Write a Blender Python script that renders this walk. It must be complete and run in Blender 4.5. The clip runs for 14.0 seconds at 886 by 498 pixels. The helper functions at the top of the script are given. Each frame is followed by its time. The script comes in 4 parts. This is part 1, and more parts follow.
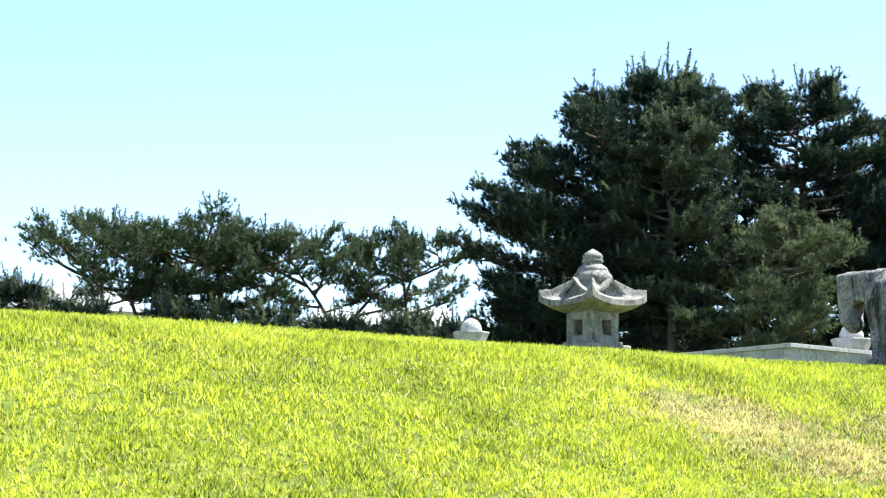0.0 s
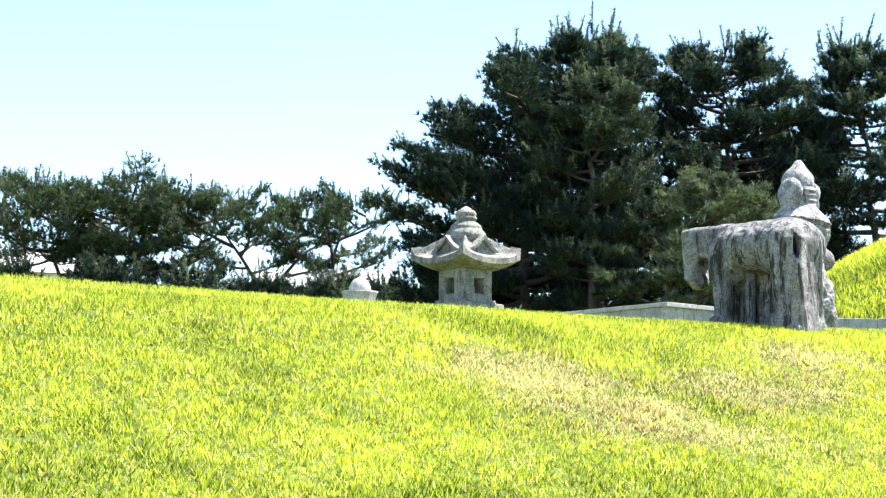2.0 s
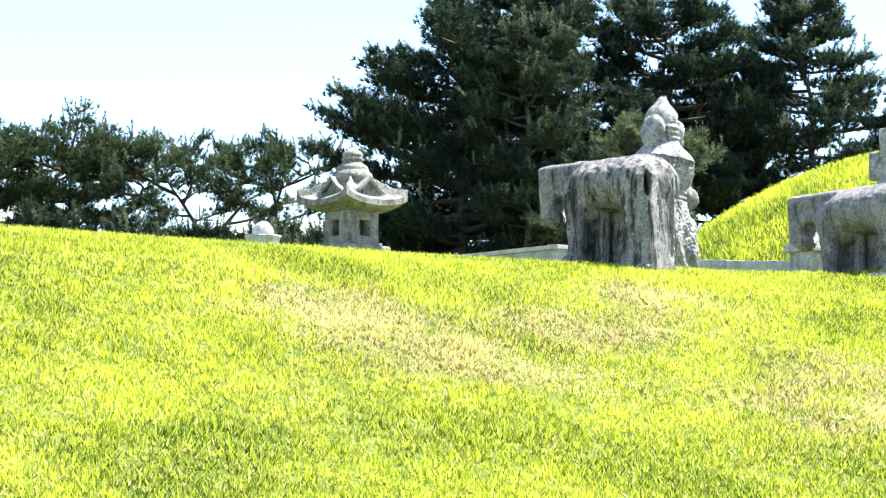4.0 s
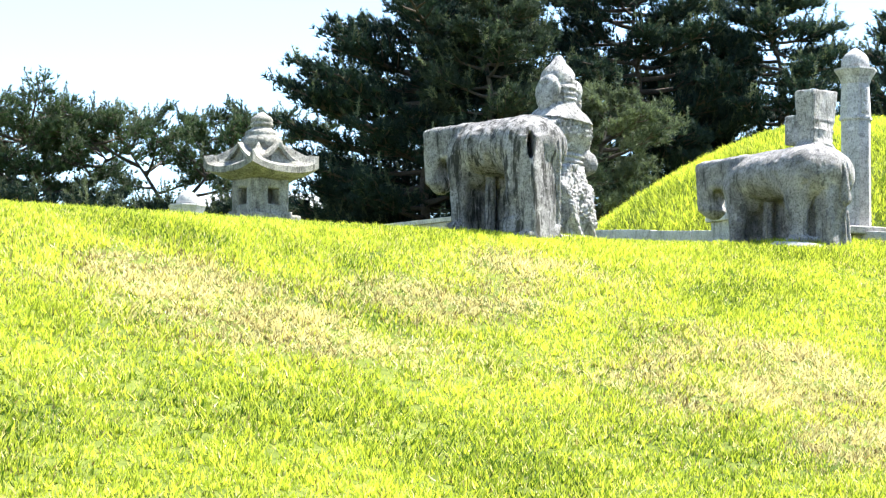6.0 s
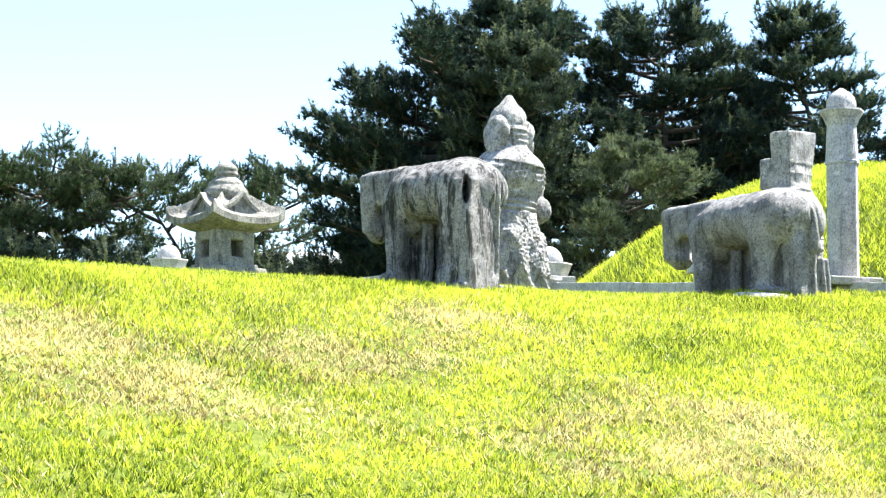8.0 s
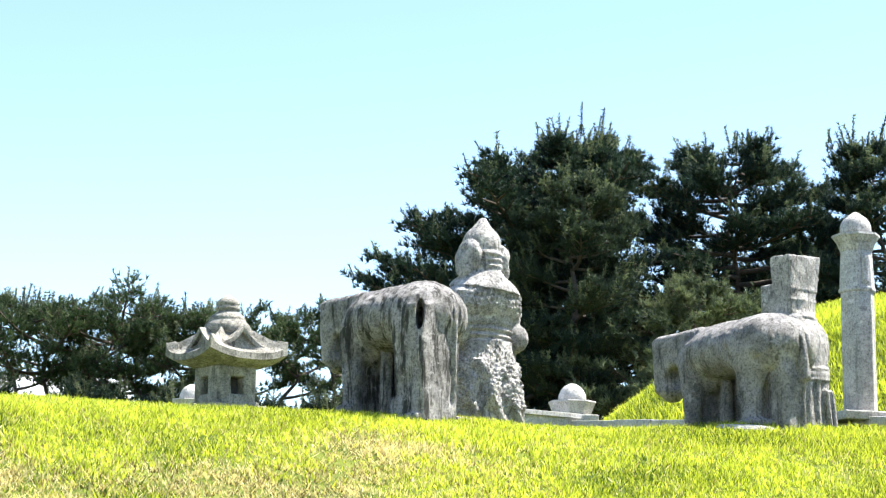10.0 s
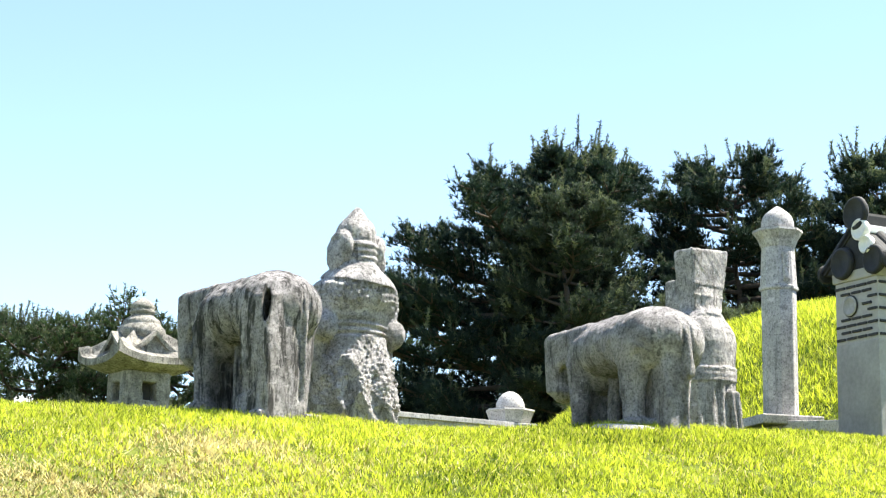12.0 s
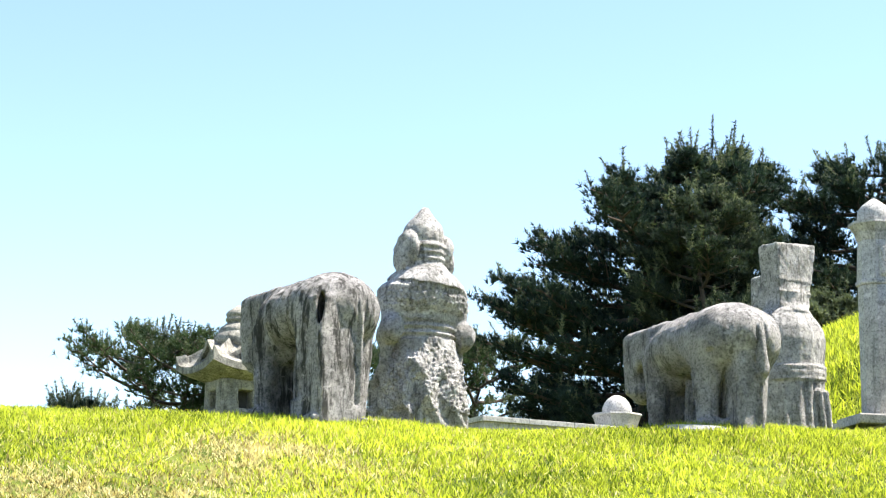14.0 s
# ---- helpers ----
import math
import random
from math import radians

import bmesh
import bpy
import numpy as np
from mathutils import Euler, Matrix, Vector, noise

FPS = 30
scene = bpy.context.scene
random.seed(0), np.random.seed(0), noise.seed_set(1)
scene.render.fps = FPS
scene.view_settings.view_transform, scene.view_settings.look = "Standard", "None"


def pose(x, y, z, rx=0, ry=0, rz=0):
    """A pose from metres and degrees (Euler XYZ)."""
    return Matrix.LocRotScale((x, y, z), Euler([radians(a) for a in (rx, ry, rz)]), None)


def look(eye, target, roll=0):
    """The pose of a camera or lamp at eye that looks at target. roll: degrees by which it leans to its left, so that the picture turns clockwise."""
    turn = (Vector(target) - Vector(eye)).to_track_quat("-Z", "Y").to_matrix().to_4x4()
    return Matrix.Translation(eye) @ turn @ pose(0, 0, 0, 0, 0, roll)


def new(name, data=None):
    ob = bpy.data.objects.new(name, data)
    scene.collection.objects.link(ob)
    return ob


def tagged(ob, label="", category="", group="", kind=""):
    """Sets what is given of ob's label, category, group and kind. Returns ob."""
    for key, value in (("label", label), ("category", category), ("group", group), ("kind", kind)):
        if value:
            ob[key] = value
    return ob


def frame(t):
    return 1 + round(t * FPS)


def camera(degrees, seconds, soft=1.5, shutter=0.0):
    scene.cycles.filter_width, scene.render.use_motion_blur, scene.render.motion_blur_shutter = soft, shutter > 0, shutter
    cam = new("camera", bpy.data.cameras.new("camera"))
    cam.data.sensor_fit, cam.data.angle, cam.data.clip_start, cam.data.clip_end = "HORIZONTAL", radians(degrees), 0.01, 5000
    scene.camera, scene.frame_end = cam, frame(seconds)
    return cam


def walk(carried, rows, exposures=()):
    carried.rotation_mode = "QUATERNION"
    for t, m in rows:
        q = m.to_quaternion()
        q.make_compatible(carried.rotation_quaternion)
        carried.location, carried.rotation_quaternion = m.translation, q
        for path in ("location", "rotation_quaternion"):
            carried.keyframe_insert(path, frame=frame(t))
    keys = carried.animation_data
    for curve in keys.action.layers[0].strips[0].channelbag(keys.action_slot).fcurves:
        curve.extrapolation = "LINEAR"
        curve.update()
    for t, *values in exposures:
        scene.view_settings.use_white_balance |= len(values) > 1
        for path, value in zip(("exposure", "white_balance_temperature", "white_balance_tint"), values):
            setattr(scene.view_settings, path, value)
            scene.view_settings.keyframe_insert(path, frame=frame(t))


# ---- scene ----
cam = camera(26.2, 14.0, soft=1.15)
PATH = [
    (0, (0.876, -2.018, 0.828), (0.888, -0.039, 1.117), 0.7),
    (0.5, (1.342, -1.761, 0.771), (1.361, 0.22, 1.047), 0.6),
    (1, (1.718, -1.578, 0.811), (1.747, 0.405, 1.076), 0.7),
    (1.5, (2.184, -1.512, 0.803), (2.224, 0.471, 1.061), 0.7),
    (2, (2.541, -1.463, 0.804), (2.592, 0.52, 1.056), 0.7),
    (2.5, (2.903, -1.274, 0.764), (2.964, 0.71, 1.008), 0.7),
    (3, (3.267, -1.166, 0.721), (3.334, 0.819, 0.954), 0.7),
    (3.5, (3.797, -1.09, 0.733), (3.867, 0.897, 0.95), 0.6),
    (4, (4.211, -0.985, 0.724), (4.284, 1.003, 0.925), 0.6),
    (6.5, (6.141, 0.672, 0.773), (6.214, 2.663, 0.948), 0.7),
    (7, (6.542, 1.029, 0.754), (6.606, 3.02, 0.933), 0.6),
    (7.5, (6.84, 1.394, 0.752), (6.884, 3.384, 0.95), 0.6),
    (8, (7.135, 1.787, 0.86), (7.149, 3.773, 1.095), 0.6),
    (8.5, (7.516, 2.094, 0.861), (7.494, 4.074, 1.145), 0.6),
    (9, (7.904, 2.36, 0.869), (7.85, 4.331, 1.201), 0.7),
    (11.5, (10.023, 4.008, 0.699), (9.885, 5.961, 1.109), 0.9),
    (12, (10.48, 4.295, 0.711), (10.334, 6.247, 1.124), 1.0),
    (12.5, (10.782, 4.554, 0.683), (10.627, 6.504, 1.098), 1.0),
    (13, (10.989, 4.771, 0.699), (10.809, 6.718, 1.116), 1.0),
    (13.5, (11.197, 4.869, 0.729), (10.966, 6.811, 1.148), 1.1),
    (14, (11.395, 4.871, 0.718), (11.082, 6.801, 1.138), 0.9),
]
walk(cam, [(t, look(eye, target, roll)) for t, eye, target, roll in PATH], [(0, 1.87, 6150, 6), (2, 2.06, 6200, 7), (4, 2.2, 6250, 7), (7.5, 2.2, 6280, 7), (9, 2.05, 6350, 7), (11.5, 1.92, 6700, 8), (14, 1.9, 6700, 8)])

# ---- world, sun and exposure ----
SUN = Vector((0.46, 0.16, 0.88)).normalized()
world = bpy.data.worlds.new("world")
scene.world = world
world.use_nodes = True
wn = world.node_tree
sky = wn.nodes.new("ShaderNodeTexSky")
sky.sky_type, sky.sun_disc = "NISHITA", False
sky.sun_elevation = math.asin(SUN.z)
sky.sun_rotation = math.atan2(SUN.x, SUN.y)
sky.air_density, sky.dust_density, sky.ozone_density = 0.9, 0.02, 1.0
wn.links.new(sky.outputs["Color"], wn.nodes["Background"].inputs["Color"])
wn.nodes["Background"].inputs["Strength"].default_value = 0.087
sun = new("sun", bpy.data.lights.new("sun", "SUN"))
sun.data.energy, sun.data.angle, sun.data.color = 5.0, radians(0.53), (1.0, 0.95, 0.86)
sun.matrix_world = look(SUN * 60, (0, 0, 0))

# ---- materials ----


def nodes_of(name):
    m = bpy.data.materials.new(name)
    m.use_nodes = True
    nt = m.node_tree
    return m, nt, nt.nodes["Principled BSDF"]


def node(nt, kind, **values):
    n = nt.nodes.new(kind)
    for key, value in values.items():
        n.inputs[key].default_value = value
    return n


def noise_of(nt, where, scale, detail=5.0, rough=0.6, stretch=None):
    n = node(nt, "ShaderNodeTexNoise", Scale=scale, Detail=detail, Roughness=rough)
    if stretch:
        m = node(nt, "ShaderNodeMapping", Scale=stretch)
        nt.links.new(where, m.inputs["Vector"])
        where = m.outputs["Vector"]
    nt.links.new(where, n.inputs["Vector"])
    return n.outputs["Fac"]


def ramp(nt, fac, stops):
    r = nt.nodes.new("ShaderNodeValToRGB")
    el = r.color_ramp.elements
    while len(el) < len(stops):
        el.new(0.5)
    for e, (at, c) in zip(el, stops):
        e.position, e.color = at, (*c, 1.0)
    nt.links.new(fac, r.inputs["Fac"])
    return r.outputs["Color"]


def mixed(nt, fac, a, b, blend="MIX"):
    m = nt.nodes.new("ShaderNodeMix")
    m.data_type, m.blend_type = "RGBA", blend
    for sock, v in ((m.inputs[0], fac), (m.inputs[6], a), (m.inputs[7], b)):
        if isinstance(v, (int, float)):
            sock.default_value = v
        elif isinstance(v, tuple):
            sock.default_value = (*v, 1.0)
        else:
            nt.links.new(v, sock)
    return m.outputs[2]


def relief(nt, bsdf, fac, strength, distance):
    b = node(nt, "ShaderNodeBump", Strength=strength, Distance=distance)
    nt.links.new(fac, b.inputs["Height"])
    nt.links.new(b.outputs["Normal"], bsdf.inputs["Normal"])


def granite(name, pale, grey, streak=0.5, pit=0.6, cover=0.53, holes=0.3):
    """Weathered granite: speckle, blotches of lichen and dark rain streaks."""
    m, nt, bsdf = nodes_of(name)
    p = nt.nodes.new("ShaderNodeTexCoord").outputs["Object"]
    blotch = noise_of(nt, p, 3.6, 9, 0.72)
    col = ramp(nt, blotch, [(0.36, grey), (0.60, pale)])
    speck = ramp(nt, noise_of(nt, p, 40, 6, 0.75), [(0.34, (0.34, 0.34, 0.34)), (0.46, (0.94, 0.94, 0.94)), (0.64, (1.25, 1.25, 1.23))])
    col = mixed(nt, 1.0, col, speck, "MULTIPLY")
    cells = node(nt, "ShaderNodeTexVoronoi", Scale=26.0)
    wavy = node(nt, "ShaderNodeTexNoise", Scale=9.0, Detail=4.0)
    nt.links.new(p, wavy.inputs["Vector"])
    nt.links.new(mixed(nt, 0.12, p, wavy.outputs["Color"]), cells.inputs["Vector"])
    hole = ramp(nt, cells.outputs["Distance"], [(0.18, (holes, holes, holes)), (0.42, (0, 0, 0))])
    col = mixed(nt, hole, col, (0.035, 0.034, 0.033))
    run = noise_of(nt, p, 4.2, 10, 0.72, (2.6, 2.6, 0.38))
    dark = ramp(nt, run, [(cover, (0, 0, 0)), (cover + 0.09, (streak, streak, streak))])
    col = mixed(nt, dark, col, (0.030, 0.029, 0.027))
    patch = ramp(nt, noise_of(nt, p, 11, 8, 0.7), [(0.56, (0, 0, 0)), (0.64, (0.5, 0.5, 0.5))])
    col = mixed(nt, patch, col, (0.085, 0.082, 0.072))
    lich = ramp(nt, noise_of(nt, p, 7, 8, 0.7, (1.3, 0.8, 1.1)), [(0.58, (0, 0, 0)), (0.66, (0.7, 0.7, 0.7))])
    col = mixed(nt, lich, col, tuple(min(0.8, c * 1.45) for c in pale))
    nt.links.new(col, bsdf.inputs["Base Color"])
    bsdf.inputs["Roughness"].default_value = 0.9
    bsdf.inputs["Specular IOR Level"].default_value = 0.3
    h = mixed(nt, 0.5, noise_of(nt, p, 20, 9, 0.75), noise_of(nt, p, 80, 4, 0.7))
    relief(nt, bsdf, h, pit, 0.05)
    return m


def simple(name, a, b, scale=8.0, rough=0.8, bump=0.3, dist=0.01, metal=0.0):
    m, nt, bsdf = nodes_of(name)
    p = nt.nodes.new("ShaderNodeTexCoord").outputs["Object"]
    f = mixed(nt, 0.4, noise_of(nt, p, scale, 6), noise_of(nt, p, scale * 9, 3))
    nt.links.new(ramp(nt, f, [(0.36, a), (0.64, b)]), bsdf.inputs["Base Color"])
    bsdf.inputs["Roughness"].default_value, bsdf.inputs["Metallic"].default_value = rough, metal
    relief(nt, bsdf, f, bump, dist)
    return m


def leafy(name, dark, light, glow, scale, through_light=0.45, rough=0.6, patch=0.45, share=0.0):
    """Blades, needles: each one its own shade, some light passing through."""
    m, nt, bsdf = nodes_of(name)
    geo = nt.nodes.new("ShaderNodeNewGeometry")
    p = nt.nodes.new("ShaderNodeTexCoord").outputs["Object"]
    # share: fraction of blades coloured dark to imitate shadow between tufts
    each = ramp(nt, geo.outputs["Random Per Island"], [(0.0, dark), (max(0.01, share), tuple(1.5 * c for c in dark)), (share + 0.12, tuple(0.7 * c for c in light)), (1.0, light)] if share else [(0.0, dark), (1.0, light)])
    col = mixed(nt, patch, each, ramp(nt, noise_of(nt, p, scale, 4), [(0.38, dark), (0.62, light)]))
    nt.links.new(col, bsdf.inputs["Base Color"])
    bsdf.inputs["Roughness"].default_value = rough
    bsdf.inputs["Specular IOR Level"].default_value = 0.1
    tr = nt.nodes.new("ShaderNodeBsdfTranslucent")
    nt.links.new(mixed(nt, 1.0, col, glow, "MULTIPLY"), tr.inputs["Color"])
    mix = node(nt, "ShaderNodeMixShader", Fac=through_light)
    out = nt.nodes["Material Output"]
    nt.links.new(bsdf.outputs[0], mix.inputs[1])
    nt.links.new(tr.outputs[0], mix.inputs[2])
    nt.links.new(mix.outputs[0], out.inputs["Surface"])
    return m


STONE_HORSE = granite("granite_horse", (0.40, 0.375, 0.38), (0.15, 0.142, 0.144), 0.93, 0.9, 0.495, 0.45)
STONE_HORSE2 = granite("granite_pale_horse", (0.40, 0.375, 0.378), (0.17, 0.16, 0.161), 0.65, 0.9, 0.54, 0.4)
STONE_FIGURE = granite("granite_figure", (0.58, 0.55, 0.55), (0.24, 0.23, 0.23), 0.7, 1.0, 0.54, 0.4)
STONE_PILLAR = granite("granite_pillar", (0.48, 0.46, 0.46), (0.30, 0.288, 0.288), 0.4, 0.35, 0.54, 0.15)
STONE_LANTERN = granite("granite_lantern", (0.34, 0.32, 0.29), (0.15, 0.142, 0.125), 0.7)
STONE_PALE = granite("granite_pale", (0.48, 0.46, 0.455), (0.34, 0.328, 0.325), 0.15, 0.3, 0.53, 0.1)
PLASTER = simple("grey_plaster", (0.24, 0.236, 0.228), (0.36, 0.353, 0.34), 2.2, 0.9, 0.2)
MORTAR = simple("pale_mortar", (0.30, 0.294, 0.28), (0.39, 0.382, 0.365), 6, 0.9, 0.3)
BRICK = simple("black_brick", (0.015, 0.016, 0.018), (0.035, 0.035, 0.038), 20, 0.8, 0.3)
TILE = simple("black_roof_tile", (0.008, 0.009, 0.010), (0.026, 0.027, 0.030), 9, 0.8, 0.3)
LIME = simple("white_lime", (0.62, 0.61, 0.59), (0.78, 0.77, 0.75), 12, 0.85, 0.2)
BARK = simple("pine_bark", (0.035, 0.028, 0.024), (0.10, 0.075, 0.06), 14, 0.95, 0.8, 0.03)
# dark inner needles, pale tip needles: crown shade and sunlit tips put into colour
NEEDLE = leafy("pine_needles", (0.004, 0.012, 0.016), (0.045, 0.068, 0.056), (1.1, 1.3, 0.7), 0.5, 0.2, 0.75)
NEEDLE_LIT_TIP = leafy("lit_tip_pine_needles", (0.008, 0.020, 0.020), (0.20, 0.225, 0.15), (1.1, 1.2, 0.7), 0.55, 0.25, 0.75, 0.72)
NEEDLE_OLIVE = leafy("olive_pine_needles", (0.014, 0.028, 0.024), (0.21, 0.235, 0.16), (1.1, 1.2, 0.7), 0.6, 0.25, 0.75)
# paler grey-green that paints the sunlit side of the broad pine
NEEDLE_LIT_SIDE = leafy("lit_side_pine_needles", (0.006, 0.015, 0.016), (0.060, 0.078, 0.060), (1.1, 1.2, 0.7), 0.6, 0.22, 0.75)
NEEDLE_LOW = leafy("bright_pine_needles", (0.014, 0.034, 0.022), (0.10, 0.135, 0.075), (1.1, 1.2, 0.7), 0.6, 0.25, 0.75)
# nearly a third of the blades are dark, painting the shadow among them
GRASS = leafy("lawn_blades", (0.045, 0.085, 0.010), (0.66, 0.69, 0.105), (1.3, 1.35, 0.7), 0.6, 0.4, 0.5, 0.35, 0.3)
STRAW = leafy("dry_blades", (0.11, 0.085, 0.035), (0.88, 0.80, 0.42), (1.1, 1.0, 0.7), 0.9, 0.3, 0.7, 0.3, 0.28)
SOIL = simple("lawn_soil", (0.040, 0.060, 0.012), (0.15, 0.17, 0.035), 1.3, 1.0, 0.6, 0.03)
SOIL.node_tree.nodes["Principled BSDF"].inputs["Specular IOR Level"].default_value = 0.05
ROOF_GREY = simple("far_roof", (0.30, 0.31, 0.33), (0.42, 0.43, 0.45), 2, 0.7, 0.1)
WALL_FAR = simple("far_wall", (0.5, 0.49, 0.47), (0.62, 0.61, 0.58), 1, 0.9, 0.1)
# near-black colour for the shade inside the lantern
HOLLOW = simple("hollow_shade", (0.03, 0.028, 0.025), (0.07, 0.065, 0.06), 9, 0.95, 0.3)

# ---- mesh tools ----


def mesh_of(name, verts, faces, material, smooth=True):
    me = bpy.data.meshes.new(name)
    me.from_pydata([tuple(v) for v in verts], [], [tuple(f) for f in faces])
    me.polygons.foreach_set("use_smooth", [smooth] * len(me.polygons))
    me.materials.append(material)
    me.update()
    return me


def soup(name, corners, material):
    """Loose triangles from an array of n x 3 x 3."""
    n = len(corners)
    me = bpy.data.meshes.new(name)
    me.vertices.add(n * 3)
    me.vertices.foreach_set("co", corners.reshape(-1).astype(np.float32))
    me.loops.add(n * 3)
    me.loops.foreach_set("vertex_index", np.arange(n * 3, dtype=np.int32))
    me.polygons.add(n)
    me.polygons.foreach_set("loop_start", np.arange(0, n * 3, 3, dtype=np.int32))
    me.update(calc_edges=True)
    me.materials.append(material)
    return me


def part(name, bm, material, parent, label="", smooth=False):
    me = bpy.data.meshes.new(name)
    bm.to_mesh(me)
    bm.free()
    me.polygons.foreach_set("use_smooth", [smooth] * len(me.polygons))
    me.materials.append(material)
    ob = new(name, me)
    ob.parent = parent
    return tagged(ob, label)


def box(bm, c, half, bevel=0.0, turn=None, taper=1.0):
    got = bmesh.ops.create_cube(bm, size=2.0)
    vs = got["verts"]
    for v in vs:
        k = taper if v.co.z > 0 else 1.0
        v.co = Vector((v.co.x * half[0] * k, v.co.y * half[1] * k, v.co.z * half[2]))
        if turn:
            v.co = turn @ v.co
        v.co += Vector(c)
    if bevel:
        es = list({e for v in vs for e in v.link_edges})
        bmesh.ops.bevel(bm, geom=es, offset=bevel, segments=2, affect="EDGES", profile=0.6)
    return bm


def lathe(profile, sides=8, turn=0.0, round_edges=0.0):
    """A turned or many-sided body from (radius, height) pairs, closed at both ends."""
    bm = bmesh.new()
    rings = []
    for r, z in profile:
        rings.append([bm.verts.new((r * math.cos(turn + 2 * math.pi * i / sides), r * math.sin(turn + 2 * math.pi * i / sides), z)) for i in range(sides)])
    for a, b in zip(rings, rings[1:]):
        for i in range(sides):
            j = (i + 1) % sides
            bm.faces.new((a[i], a[j], b[j], b[i]))
    bm.faces.new(rings[0][::-1])
    bm.faces.new(rings[-1])
    bmesh.ops.remove_doubles(bm, verts=bm.verts, dist=0.0005)
    if round_edges:
        bmesh.ops.bevel(bm, geom=[e for e in bm.edges if e.is_manifold and e.calc_face_angle(0) > 0.5], offset=round_edges, segments=2, affect="EDGES")
    return bm


def carve(name, f, lo, hi, h, material):
    """A smooth closed body where the distance field f is below nought."""
    ax = [np.arange(a, b + h, h) for a, b in zip(lo, hi)]
    X, Y, Z = np.meshgrid(*ax, indexing="ij")
    V = f(X, Y, Z)
    ins = V < 0
    nx, ny, nz = (n - 1 for n in V.shape)
    cs = [(i, j, k) for i in (0, 1) for j in (0, 1) for k in (0, 1)]

    def at(A, c):
        return A[c[0]:c[0] + nx, c[1]:c[1] + ny, c[2]:c[2] + nz]

    total = sum(at(ins, c).astype(int) for c in cs)
    act = (total > 0) & (total < 8)
    acc, cnt = np.zeros((nx, ny, nz, 3)), np.zeros((nx, ny, nz))
    for a in cs:
        for b in cs:
            if a < b and sum(abs(p - q) for p, q in zip(a, b)) == 1:
                va, vb = at(V, a), at(V, b)
                cross = (va < 0) != (vb < 0)
                t = np.where(cross, va / np.where(cross, va - vb, 1), 0)
                for d in range(3):
                    acc[..., d] += np.where(cross, a[d] + t * (b[d] - a[d]), 0)
                cnt += cross
    idx = np.full(act.shape, -1)
    idx[act] = np.arange(act.sum())
    cell = np.argwhere(act)
    pts = (cell + acc[act] / cnt[act][:, None]) * h + np.array(lo)
    quads = []
    for d in range(3):
        e, g = [x for x in range(3) if x != d]
        s0, s1 = [slice(1, n) for n in (nx, ny, nz)], [slice(1, n) for n in (nx, ny, nz)]
        s0[d], s1[d] = slice(0, (nx, ny, nz)[d]), slice(1, (nx, ny, nz)[d] + 1)
        A, B = ins[tuple(s0)], ins[tuple(s1)]
        w = np.argwhere(A != B)
        inner = A[A != B]
        base = w.copy()
        base[:, e] += 1
        base[:, g] += 1
        ring = []
        for de, dg in ((-1, -1), (0, -1), (0, 0), (-1, 0)):
            q = base.copy()
            q[:, e] += de
            q[:, g] += dg
            ring.append(idx[q[:, 0], q[:, 1], q[:, 2]])
        q = np.stack(ring, 1)
        flip = inner if d != 1 else ~inner
        q[~flip] = q[~flip][:, ::-1]
        quads.append(q)
    return mesh_of(name, pts.tolist(), np.concatenate(quads).tolist(), material)


def ell(X, Y, Z, c, r):
    x, y, z = X - c[0], Y - c[1], Z - c[2]
    k0 = np.sqrt((x / r[0]) ** 2 + (y / r[1]) ** 2 + (z / r[2]) ** 2) + 1e-9
    k1 = np.sqrt((x / r[0] ** 2) ** 2 + (y / r[1] ** 2) ** 2 + (z / r[2] ** 2) ** 2) + 1e-9
    return k0 * (k0 - 1) / k1


def cap(X, Y, Z, a, b, ra, rb):
    a, b = np.array(a, float), np.array(b, float)
    d = b - a
    t = np.clip(((X - a[0]) * d[0] + (Y - a[1]) * d[1] + (Z - a[2]) * d[2]) / (d @ d), 0, 1)
    return np.sqrt((X - a[0] - t * d[0]) ** 2 + (Y - a[1] - t * d[1]) ** 2 + (Z - a[2] - t * d[2]) ** 2) - (ra + (rb - ra) * t)


def slab(X, Y, Z, c, half, r=0.03, lean=0.0):
    x, y, z = X - c[0] - lean * (Z - c[2]), Y - c[1], Z - c[2]
    q = [np.abs(v) - h + r for v, h in zip((x, y, z), half)]
    out = np.sqrt(sum(np.maximum(v, 0) ** 2 for v in q))
    return out + np.minimum(np.maximum(np.maximum(q[0], q[1]), q[2]), 0) - r


def blend(k, *ds):
    d = ds[0]
    for e in ds[1:]:
        h = np.clip(0.5 + 0.5 * (e - d) / k, 0, 1)
        d = e * (1 - h) + d * h - k * h * (1 - h)
    return d


def cut(d, e, k=0.02):
    return -blend(k, -d, e)


def rough(X, Y, Z, size, seed=0.0):
    """Uneven chisel work: a few crossing waves."""
    a = np.sin(X * 9.1 / size + 1.3 * np.sin(Y * 6.3 / size + seed)) * np.sin(Y * 8.3 / size + 1.1 * np.sin(Z * 7.1 / size + seed))
    b = np.sin(Z * 17.9 / size + 2.1 * np.sin(X * 13.3 / size + seed)) * np.sin(Y * 19.1 / size + seed)
    return a + 0.5 * b


